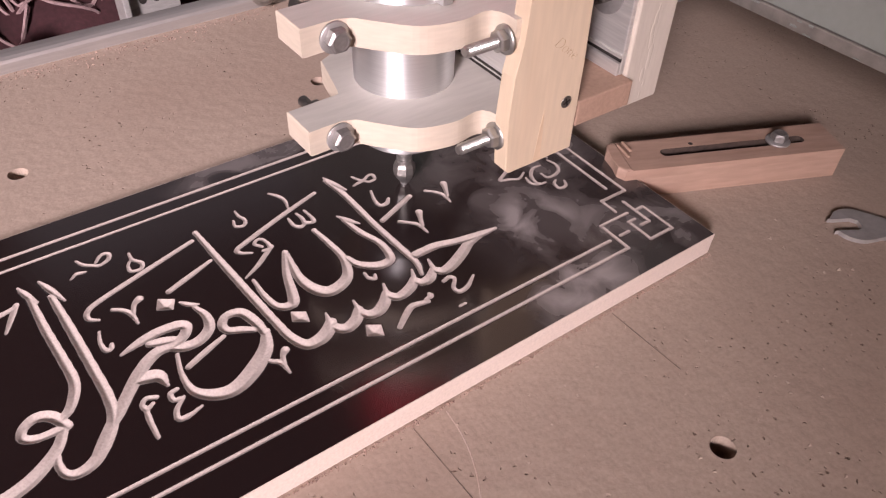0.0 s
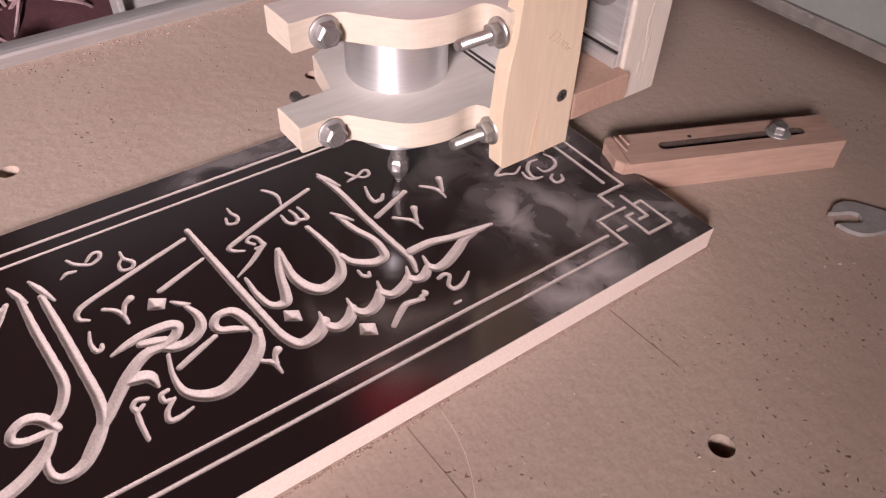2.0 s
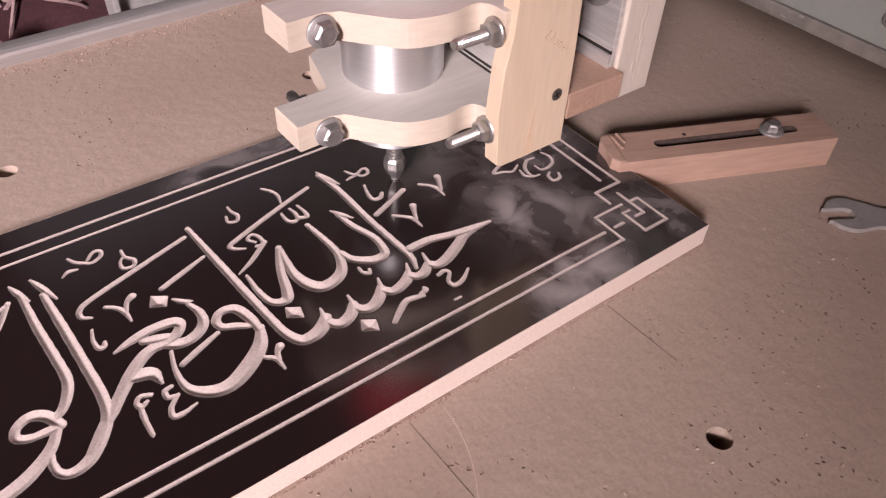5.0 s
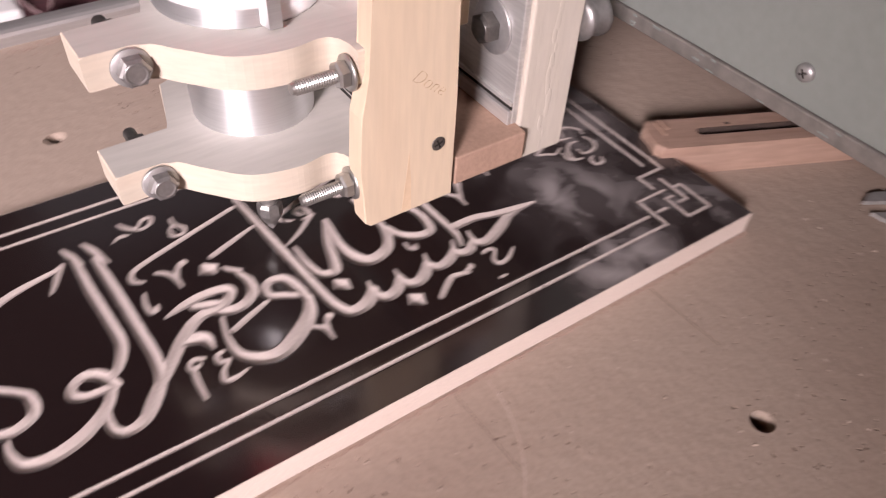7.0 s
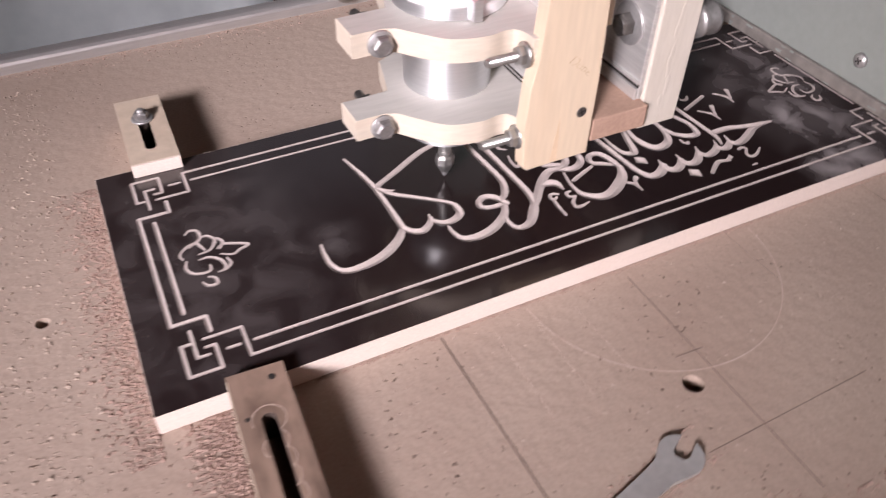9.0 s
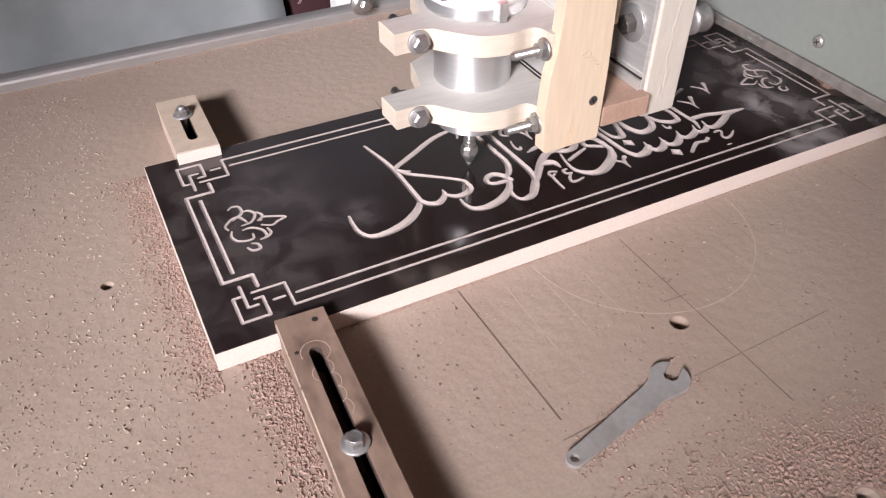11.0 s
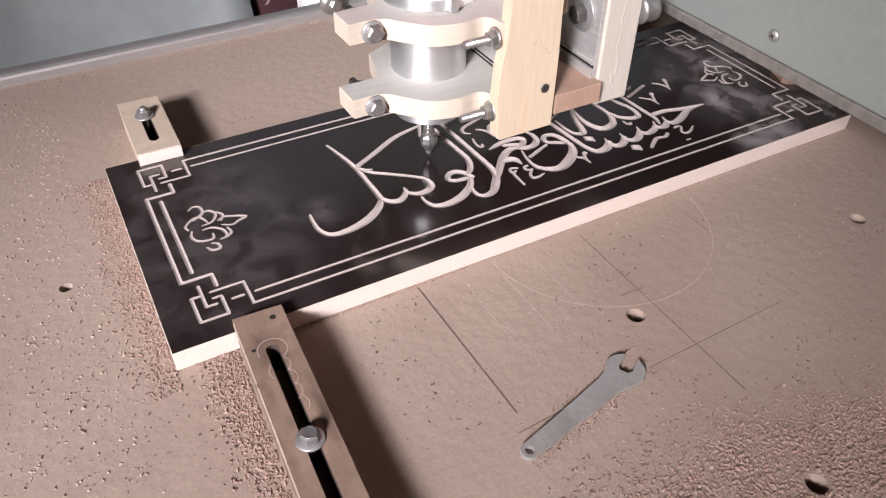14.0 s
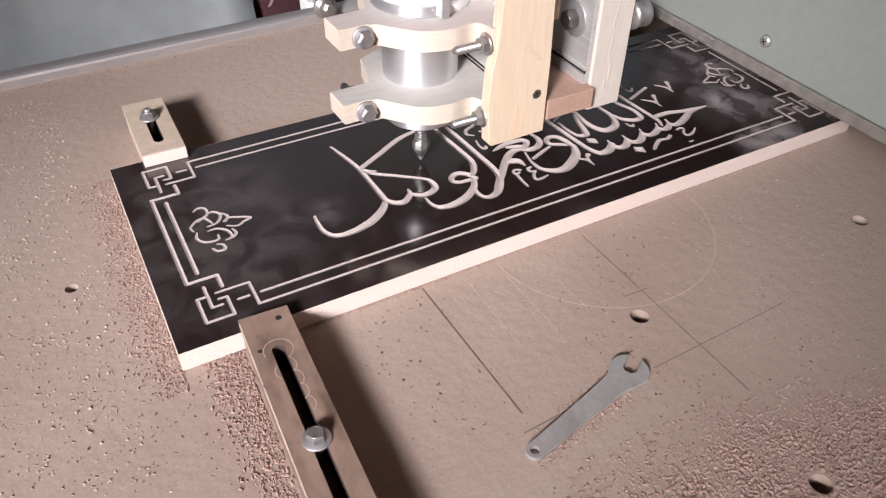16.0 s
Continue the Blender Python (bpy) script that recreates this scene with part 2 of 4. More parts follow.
DUST = mat("pinkish_sawdust", (0.305, 0.21, 0.172), 0.95, grain=500, vary=0.25, bump=0.2, stain=0.3, stain_color=(0.24, 0.155, 0.125), stain_scale=40)
CHIPS = mat("pale_wood_chips", (0.36, 0.285, 0.232), 0.95, grain=500, vary=0.2, bump=0.2)
RED = mat("red_plastic", (0.62, 0.03, 0.05), 0.35, grain=300, vary=0.05, bump=0.03)
WHITE = mat("white_plastic", (0.78, 0.77, 0.76), 0.4, grain=300, vary=0.03, bump=0.03)
RUBBER = mat("black_plastic", (0.02, 0.02, 0.02), 0.45, grain=300, vary=0.2)
WALL = mat("grey_plaster", (0.22, 0.20, 0.195), 0.85, grain=60, vary=0.06, bump=0.2, stain=0.3, stain_color=(0.2, 0.18, 0.175), stain_scale=3)
# tones of unseen walls: pale to brighten reflections, red-brown to warm the bounce
PALEWALL = mat("pale_plaster", (0.74, 0.73, 0.74), 0.85, grain=60, vary=0.06, bump=0.2, stain=0.3, stain_color=(0.62, 0.60, 0.60), stain_scale=3)
WARMWALL = mat("dull_red_brown_wall", (0.33, 0.145, 0.095), 0.85, grain=60, vary=0.08, bump=0.2, stain=0.3, stain_color=(0.26, 0.11, 0.08), stain_scale=3)
FLOOR = mat("dark_concrete", (0.10, 0.09, 0.085), 0.8, grain=40, vary=0.2, bump=0.2, stain=0.5, stain_color=(0.06, 0.045, 0.04), stain_scale=4)
CLOTH = mat("dark_red_cloth", (0.042, 0.011, 0.014), 0.9, grain=200, vary=0.3, bump=0.3, stain=0.5, stain_color=(0.018, 0.008, 0.009), stain_scale=12)
YARN = mat("pinkish_cord", (0.28, 0.19, 0.19), 0.9, grain=300, vary=0.2)
SHEET = mat("dirty_white_sheet", (0.25, 0.27, 0.272), 0.5, grain=30, vary=0.08, bump=0.1, stain=0.6, stain_color=(0.13, 0.145, 0.15), stain_scale=5)


# ---------------------------------------------------------------- builders
def mesh_of(bm, name, mats):
    me = bpy.data.meshes.new(name)
    bmesh.ops.recalc_face_normals(bm, faces=bm.faces)
    bm.to_mesh(me)
    bm.free()
    for m in mats if isinstance(mats, (list, tuple)) else [mats]:
        me.materials.append(m)
    return me


def part(name, bm, material, parent=None, label=""):
    ob = new(name, mesh_of(bm, name, material))
    if parent is not None:
        ob.parent = parent
    if label:
        ob["label"] = label
    return ob


def thing(name, label, category, group="", kind="", at=None):
    ob = new(name)
    ob.empty_display_size = 0.02
    if at is not None:
        ob.matrix_world = at
    return tagged(ob, label, category, group, kind)


def box(bm, lo, hi, bevel=0.0, m=None, seg=2):
    r = bmesh.ops.create_cube(bm, size=1)
    size, mid = [b - a for a, b in zip(lo, hi)], [(a + b) / 2 for a, b in zip(lo, hi)]
    bmesh.ops.transform(bm, verts=r["verts"], matrix=Matrix.LocRotScale(mid, None, size))
    vs = r["verts"]
    if bevel:
        edges = list({e for v in vs for e in v.link_edges})
        o = bmesh.ops.bevel(bm, geom=edges, offset=bevel, segments=seg, affect="EDGES", profile=0.5)
        vs = list({v for f in o["faces"] for v in f.verts} | {v for v in vs if v.is_valid})
    if m is not None:
        bmesh.ops.transform(bm, verts=vs, matrix=m)
    return vs


def lathe(bm, profile, m=Matrix(), seg=40, smooth=True):
    """Turn a profile of (radius, z) about z."""
    rings = []
    for r, z in profile:
        rings.append([bm.verts.new(m @ Vector((r * math.cos(a), r * math.sin(a), z))) for a in
                      (2 * math.pi * k / seg for k in range(seg))])
    for a, b in zip(rings, rings[1:]):
        for k in range(seg):
            f = bm.faces.new((a[k], a[(k + 1) % seg], b[(k + 1) % seg], b[k]))
            f.smooth = smooth
    bm.faces.new(rings[0][::-1])
    bm.faces.new(rings[-1])


def prism(bm, outline, z0, z1, bevel=0.0, top_slot=0, m=None):
    """An upright block over a closed outline of (x, y)."""
    low = [bm.verts.new((x, y, z0)) for x, y in outline]
    high = [bm.verts.new((x, y, z1)) for x, y in outline]
    n = len(low)
    sides = [bm.faces.new((low[k], low[(k + 1) % n], high[(k + 1) % n], high[k])) for k in range(n)]
    bottom, top = bm.faces.new(low[::-1]), bm.faces.new(high)
    top.material_index = top_slot
    vs = low + high
    if bevel:
        o = bmesh.ops.bevel(bm, geom=list(top.edges) + list(bottom.edges), offset=bevel, segments=2, affect="EDGES", profile=0.5)
        vs = list({v for f in o["faces"] for v in f.verts} | {v for v in vs if v.is_valid})
    if m is not None:
        bmesh.ops.transform(bm, verts=vs, matrix=m)


def smooth_line(pts, steps=8):
    """A Catmull-Rom curve through tuples of numbers."""
    p = [np.array(q, float) for q in pts]
    if len(p) < 3:
        return p
    p = [2 * p[0] - p[1]] + p + [2 * p[-1] - p[-2]]
    out = []
    for a, b, c, d in zip(p, p[1:], p[2:], p[3:]):
        for k in range(steps):
            t = k / steps
            out.append(0.5 * (2 * b + (c - a) * t + (2 * a - 5 * b + 4 * c - d) * t * t + (3 * b - a - 3 * c + d) * t ** 3))
    out.append(p[-2])
    return out


def hexagon(bm, radius, z0, z1, m):
    lathe(bm, [(radius * 0.86, z0), (radius, z0 + 0.0004), (radius, z1 - 0.0012), (radius * 0.84, z1)], m, 6, False)


def bolt(parent, m, size=0.0065, washer=0.011, head=0.0055, material=None, name="bolt"):
    """A hexagon bolt head on its washer, along z of the pose m, washer at z 0."""
    bm = bmesh.new()
    hexagon(bm, size, 0.0016, 0.0016 + head, m)
    lathe(bm, [(size * 0.78, 0.0016 + head - 0.0008), (size * 0.74, 0.0016 + head + 0.0004), (size * 0.60, 0.0016 + head + 0.0004), (size * 0.52, 0.0016 + head - 0.0002)], m, 20)
    b = part(name, bm, material or HEXHEAD, parent)
    bm = bmesh.new()
    lathe(bm, [(washer, 0), (washer, 0.0011), (washer * 0.96, 0.0016), (size * 0.5, 0.0016)], m, 28)
    part("washer", bm, WASHER, b, "bright zinc washer")
    return b


# ---------------------------------------------------------------- the room
# walls and ceiling stay out of view; they close the room and shape bounce
bm = bmesh.new()
box(bm, (-2.7, -2.7, -0.83), (2.6, 2.0, -0.78))
floor = tagged(part("floor", bm, FLOOR), "dark worn concrete floor of the workshop", "floor", kind="structure")


def wall_with_opening(name, material, along, at, out, lo, hi, wlo, whi):
    """A wall 0.12 thick across axis `along`, with one opening through it."""
    bm = bmesh.new()
    for a0, a1, z0, z1 in ((lo, wlo[0], -0.78, 2.1), (whi[0], hi, -0.78, 2.1), (wlo[0], whi[0], -0.78, wlo[1]), (wlo[0], whi[0], whi[1], 2.1)):
        if along == "y":
            box(bm, (min(at, out), a0, z0), (max(at, out), a1, z1))
        else:
            box(bm, (a0, min(at, out), z0), (a1, max(at, out), z1))
    return tagged(part(name, bm, material), "plain unseen plastered wall with an opening for light", "wall", kind="structure")


wall_with_opening("wall_west", WALL, "y", -2.00, -2.12, -2.5, 1.9, (-2.25, 0.98), (-1.25, 1.90))
wall_with_opening("wall_north", PALEWALL, "x", 1.80, 1.92, -2.12, 2.5, (0.30, 0.86), (2.30, 1.50))
# south opening is added only to hold the fill lamp
wall_with_opening("wall_south", WARMWALL, "x", -2.5, -2.62, -2.12, 2.5, (-0.30, 0.1), (0.90, 0.80))
for name, lo, hi, m, lab in (("wall_east", (2.38, -2.5, -0.78), (2.5, 1.80, 2.1), PALEWALL, "unseen pale grey wall that brightens the panel's reflection"),):
    bm = bmesh.new()
    box(bm, lo, hi)
    tagged(part(name, bm, m), lab, "wall", kind="structure")
bm = bmesh.new()
box(bm, (-2.7, -2.7, 2.1), (2.6, 2.0, 2.16))
tagged(part("ceiling", bm, WARMWALL), "unseen dull brown ceiling that warms the bounced light", "ceiling", kind="structure")

# ---------------------------------------------------------------- the machine's bed
HOLES = ((326, -111), (582, -110), (331, -281), (326, 351), (582, 350), (-57, 128), (838, 350), (838, -110))


def machine_bed():
    bed = thing("machine_bed", "wide dusty brown fibreboard machine bed with drilled holes", "machine bed", kind="structure")
    bm = bmesh.new()
    x0, x1, y0, y1 = -0.95, 1.45, -0.95, 0.50
    outer = [(x0, y0), (x1, y0), (x1, y1 + 0.0295), (x0, y1 - 0.0165)]
    rings = [outer] + [[(hx / 1000 + (0.0052 if hx < 0 else 0.0074) * math.cos(a), hy / 1000 + (0.0052 if hx < 0 else 0.0074) * math.sin(a)) for a in
                        (2 * math.pi * k / 28 for k in range(28))] for hx, hy in HOLES]
    edges = []
    for ring in rings:
        vs = [bm.verts.new((x, y, 0)) for x, y in ring]
        edges += [bm.edges.new((vs[k], vs[(k + 1) % len(vs)])) for k in range(len(vs))]
    bmesh.ops.triangle_fill(bm, use_beauty=True, edges=edges)
    geom = bmesh.ops.extrude_face_region(bm, geom=list(bm.faces))
    bmesh.ops.translate(bm, verts=[g for g in geom["geom"] if isinstance(g, bmesh.types.BMVert)], vec=(0, 0, -0.022))
    part("bed_panel", bm, BED, bed)
    bm = bmesh.new()
    box(bm, (x0 + 0.02, y0 + 0.02, -0.06), (x1 - 0.02, y1 - 0.03, -0.024))
    part("under_frame", bm, BLACK, bed)
    for lx in (x0 + 0.05, x1 - 0.11):
        for ly in (y0 + 0.05, y1 - 0.1):
            bm = bmesh.new()
            box(bm, (lx, ly, -0.78), (lx + 0.06, ly + 0.06, -0.06), 0.004)
            part("leg", bm, SHELF, bed)

    def drawn(name, pts, w, material, h=0.0003):
        bm = bmesh.new()
        p = smooth_line(pts, 10) if len(pts) > 2 else [np.array(q, float) for q in pts]
        rows = []
        for k, q in enumerate(p):
            d = p[min(k + 1, len(p) - 1)] - p[max(k - 1, 0)]
            d = d / np.linalg.norm(d)
            s = np.array((-d[1], d[0])) * w / 2
            rows.append([bm.verts.new((*(q - s) / 1000, 0.00002)), bm.verts.new((*q / 1000, h)), bm.verts.new((*(q + s) / 1000, 0.00002))])
        for a, b in zip(rows, rows[1:]):
            bm.faces.new((a[0], a[1], b[1], b[0]))
            bm.faces.new((a[1], a[2], b[2], b[1]))
        part(name, bm, material, bed)

    drawn("pencil_mark", [(191, -4), (194, -146)], 1.5, PENCIL)
    drawn("pencil_mark", [(346, -10), (347, -205)], 0.9, PENCIL)
    drawn("pencil_mark", [(186, -160), (245, -157)], 0.8, PENCIL)
    drawn("pencil_mark", [(300, -157), (440, -153)], 0.6, PENCIL)
    drawn("pencil_mark", [(602, -4), (604, -60)], 0.8, PENCIL)
    drawn("pencil_mark", [(448, -4), (450, -60)], 0.6, PENCIL)
    drawn("pencil_mark", [(330, -88), (352, -89)], 0.8, PENCIL)
    drawn("pencil_mark", [(250, 268), (251, 300)], 0.9, PENCIL)
    drawn("scratch", [(365 + 105 * math.cos(a), 105 * math.sin(a) - 2) for a in np.linspace(math.pi * 1.01, math.pi * 1.99, 24)], 1.1, SCRATCH, 0.00012)
    for k in range(3):
        x = 225 + 34 * k + random.uniform(-4, 4)
        drawn("scratch", [(x, random.uniform(-30, -10)), (x + random.uniform(-3, 3), random.uniform(-110, -60))], 0.35, SCRATCH, 0.00012)
    return bed


machine_bed()


def edge_rail():
    """The extruded rail along the far edge of the bed."""
    ob = thing("edge_rail", "grey aluminium rail along the far edge of the bed", "rail", kind="structure")
    bm = bmesh.new()
    prof = [(0.0, -0.03), (0.0, 0.009), (0.0012, 0.0118), (0.004, 0.0138), (0.008, 0.0146), (0.015, 0.0146), (0.0195, 0.0136), (0.022, 0.0108), (0.022, -0.03)]
    ends = []
    for x in (-1.04, 1.36):
        ends.append([bm.verts.new((x, y, z)) for y, z in prof])
    for k in range(len(prof)):
        q = (k + 1) % len(prof)
        bm.faces.new((ends[0][k], ends[0][q], ends[1][q], ends[1][k]))
    bm.faces.new(ends[0][::-1])
    bm.faces.new(ends[1])
    part("profile", bm, RAILM, ob)
    ob.matrix_world = pose(0.09, 0.5035, 0, 0, 0, 1.1)
    return ob


edge_rail()

BOARD_T = 0.0175
PANEL_L, PANEL_W = 0.700, 0.257
GROOVES = []
# square dots of the script, corner by corner, clockwise
DOTS = (((426, 96), (434, 91), (432, 82), (423, 88)), ((458, 62), (466, 57), (463, 48), (454, 54)), ((364, 150), (373, 144), (369, 136), (360, 141)))


# ---------------------------------------------------------------- the carved panel
def groove(*pts, curved=True):
    """One cut of the cutter: (x, y, width) along its middle, in millimetres."""
    GROOVES.append(smooth_line(pts, 7) if curved else [np.array(p, float) for p in pts])


def lettering():
    # tall strokes of the upper word
    groove((506, 197, 4.5), (509, 175, 5), (510, 139, 5), (512, 107, 5), (513, 90, 4.5), (510, 79, 2.5))
    groove((506, 201, 1.5), (509, 191, 4), (513, 180, 1.5))
    groove((495, 152, 3.5), (498, 135, 5), (503, 120, 5), (503, 108, 5.5), (500, 101, 6.5), (491, 101, 7), (481, 109, 5.5), (478, 118, 4))
    groove((493, 158, 1.5), (497, 151, 3.8), (502, 143, 1.5))
    groove((473, 154, 3.5), (475, 137, 4.5), (476, 121, 5), (472, 107, 6.5), (465, 100, 8), (454, 98, 8.5), (447, 105, 8), (444, 117, 6.5), (445, 130, 5), (447, 142, 3.5))
    groove((447, 145, 4), (439, 127, 5), (434, 109, 6.5), (430, 101, 7), (422, 104, 5), (419, 116, 4), (419, 133, 2))
    # long stroke and the row of teeth
    groove((406, 195, 3.5), (409, 158, 5), (412, 123, 5.5), (415, 92, 5.5), (417, 78, 6), (422, 68, 7), (430, 67, 8.5), (437, 70, 8.5), (442, 75, 7))
    groove((443, 83, 1.5), (441, 74, 4))
    groove((441, 74, 5), (444, 68, 6.5), (449, 66, 7.5), (456, 69, 7.5), (461, 75, 5.5))
    groove((462, 83, 1.5), (461, 73, 4))
    groove((461, 73, 5), (464, 68, 6.5), (470, 67, 7.5), (477, 71, 7.5), (482, 77, 5.5))
    groove((485, 85, 1.5), (482, 76, 4))
    groove((482, 76, 5), (486, 71, 6), (492, 71, 7), (499, 74, 7), (503, 78, 5))
    groove((507, 86, 1.5), (503, 77, 4))
    groove((503, 77, 5), (506, 73, 6), (512, 73, 7), (518, 78, 5))
    groove((521, 88, 1.5), (519, 78, 4))
    groove((519, 78, 5), (523, 74, 6.5), (531, 75, 7.5), (544, 81, 7.5), (553, 86, 6.5), (563, 88, 5))
    groove((517, 96, 6.5), (532, 96, 6.5), (547, 92, 6), (563, 89, 6), (577, 88, 2.5))
    # looped letter
    groove((406, 90, 5), (405, 101, 6.5), (401, 112, 6.5), (393, 114, 5.5), (388, 109, 5.5), (389, 103, 5), (396, 99, 5), (402, 95, 4))
    groove((407, 90, 5), (401, 78, 8.5), (389, 68, 10), (376, 62, 9), (365, 64, 7.5), (356, 73, 5), (355, 87, 3), (358, 102, 2.2))
    # broad letter group
    groove((332, 119, 2), (342, 122, 5.5), (353, 124, 6.5), (366, 123, 7), (370, 119, 6.5), (366, 113, 6.5), (358, 110, 6.5), (350, 110, 7), (342, 106, 7.5), (333, 98, 7.5), (325, 89, 7), (318, 81, 7), (310, 73, 6), (302, 63, 5.5))
    groove((348, 118, 5), (354, 116, 6), (360, 114, 5))
    groove((356, 110, 6), (364, 105, 7), (373, 105, 7), (381, 111, 6.5), (383, 121, 5), (380, 131, 3))
    groove((374, 140, 1.5), (378, 135, 3.6), (383, 132, 1.2))
    groove((332, 97, 7), (338, 96, 8.5), (344, 93, 7.5), (346, 84, 2))
    # two tall strokes
    groove((301, 192, 4), (302, 163, 5.2), (304, 136, 5.5), (305, 116, 5.8), (302, 105, 6), (297, 97, 5.5), (292, 94, 5))
    groove((297, 205, 1.5), (300, 196, 4.2), (304, 186, 1.5))
    groove((312, 187, 4), (314, 156, 5.5), (316, 118, 5.8), (317, 95, 6), (315, 80, 6.3), (308, 68, 7), (299, 59, 7), (290, 57, 5.5), (285, 61, 4.5), (284, 69, 4), (286, 77, 3.5))
    groove((309, 204, 1.5), (313, 193, 4.2), (318, 179, 1.5))
    groove((294, 88, 5.5), (289, 98, 6.5), (282, 102, 6.5), (275, 99, 5.5), (273, 93, 5), (278, 89, 5), (285, 88, 5), (292, 88, 5))
    groove((292, 87, 5), (285, 76, 6.5), (271, 66, 8), (255, 62, 7.5), (243, 65, 5.5), (239, 74, 3.5), (239, 82, 2))
    # last word with its long bowl
    groove((196, 198, 2.5), (202, 170, 4.5), (205, 150, 4.8), (206, 119, 5), (206, 96, 5.5))
    groove((206, 96, 5.5), (211, 89, 6), (219, 86, 6.5), (227, 91, 5.5), (231, 97, 3.5))
    groove((231, 101, 2), (230, 94, 3.5))
    groove((230, 94, 4), (237, 88, 5.5), (245, 87, 6.5), (254, 92, 6.5), (255, 103, 5), (250, 110, 4), (231, 125, 4.2), (215, 137, 4.8), (207, 148, 4.5))
    groove((206, 150, 4), (211, 144, 4), (218, 141, 1.5))
    groove((206, 95, 5), (197, 84, 7), (182, 74, 8), (164, 69, 7), (149, 70, 5.5), (142, 79, 4.5), (141, 92, 3.5), (142, 103, 2.5))
    groove((206, 151, 5), (230, 164, 5.5), (261, 181, 5.5), (291, 189, 3.5))
    groove((293, 191, 3.5), (288, 181, 3.5), (283, 171, 2))
    # small marks
    groove((547, 149, 4), (517, 137, 4))
    groove((560, 148, 2.6), (565, 143, 2.8), (568, 137, 3.2), (568, 128, 1.5))
    groove((576, 148, 5), (573, 141, 3.2), (570, 135, 2.8))
    groove((526, 130, 2.6), (531, 125, 2.8), (535, 120, 3.2), (536, 110, 1.5))
    groove((543, 131, 5), (540, 125, 3.2), (537, 118, 2.8))
    groove((397, 72, 2.6), (400, 68, 2.8), (404, 64, 3.2), (405, 55, 1.5))
    groove((410, 71, 5), (407, 68, 3.2), (405, 62, 2.8))
    groove((339, 156, 2.6), (344, 152, 2.8), (347, 146, 3.2), (348, 137, 1.5))
    groove((355, 156, 5), (351, 153, 3.2), (348, 146, 2.8))
    groove((527, 169, 1.8), (524, 159, 2.6), (524, 152, 3.2), (529, 151, 3.4), (533, 155, 2.4))
    groove((524, 191, 1.6), (526, 186, 2.4), (529, 183, 2.4), (535, 186, 2.2), (538, 185, 2.4), (537, 180, 2.4), (532, 179, 2.2), (529, 182, 2))
    groove((520, 181, 1.8), (524, 182, 2.8), (528, 182, 1.8))
    groove((464, 174, 1.8), (464, 166, 2.8), (467, 162, 3.4), (471, 163, 2.6))
    groove((471, 176, 1.6), (472, 170, 2.6), (472, 164, 3), (477, 162, 3.4), (478, 167, 2.6), (477, 176, 1.6))
    groove((492, 189, 3.2), (461, 179, 3.8), (431, 168, 3.8), (422, 164, 3.4), (423, 160, 2.8), (429, 156, 1.6))
    groove((465, 206, 2), (469, 200, 2.8), (471, 193, 2.6), (469, 184, 1.4))
    groove((437, 158, 2.2), (434, 163, 2.4), (438, 166, 2.4), (441, 162, 2.6), (441, 154, 3), (436, 154, 2.4))
    groove((442, 155, 3.6), (428, 144, 3.2), (416, 137, 1.5))
    groove((437, 201, 1.4), (437, 195, 2.2), (439, 189, 2.6), (436, 184, 2.6), (431, 186, 2.4), (432, 192, 1.8))
    groove((480, 100, 1.6), (480, 95, 2.6), (483, 92, 3), (485, 95, 1.8))
    groove((401, 188, 3.2), (365, 177, 3.8), (334, 167, 3.8), (326, 162, 3.6), (325, 156, 3), (330, 152, 1.6))
    groove((404, 164, 2.5), (388, 158, 3.8), (372, 152, 3.8))
    groove((385, 100, 3), (372, 95, 4), (360, 90, 3.8))
    groove((349, 79, 2.6), (345, 78, 3), (345, 73, 3), (350, 72, 2))
    groove((350, 72, 2.2), (344, 66, 3), (343, 60, 3.4), (348, 59, 3), (356, 61, 1.6))
    groove((338, 80, 2.8), (333, 82, 3), (330, 79, 2.8), (331, 75, 2.8), (335, 77, 2.4))
    groove((331, 77, 2.4), (330, 67, 3.2), (330, 55, 2.2))
    groove((327, 143, 1.6), (325, 134, 2.4), (326, 127, 3.2), (329, 127, 3.2), (330, 130, 2.2))
    groove((363, 199, 1.6), (363, 192, 2.4), (367, 186, 2.8), (365, 181, 2.6), (359, 182, 2.4), (359, 188, 2), (362, 192, 1.8))
    groove((326, 195, 1.4), (330, 198, 2.8), (335, 197, 2))
    groove((333, 210, 1.6), (336, 204, 2.6), (341, 200, 2.6), (345, 198, 2.6), (351, 201, 2.8), (352, 206, 2.8), (348, 207, 2.6), (343, 202, 2.2))
    groove((474, 49, 3.4), (482, 55, 4.2), (489, 59, 4.2), (496, 58, 3.6), (500, 57, 3))
    groove((500, 59, 3), (504, 60, 3.4), (504, 62, 2.4))
    groove((518, 66, 2.8), (523, 67, 3), (525, 64, 2.4), (520, 58, 2.8), (521, 53, 3.4), (528, 54, 3), (537, 60, 1.6))
    groove((514, 43, 2), (518, 43, 2))


def leaf(*pts):
    groove(*pts)
    groove(*[(706 - x, y, w) for x, y, w in pts])


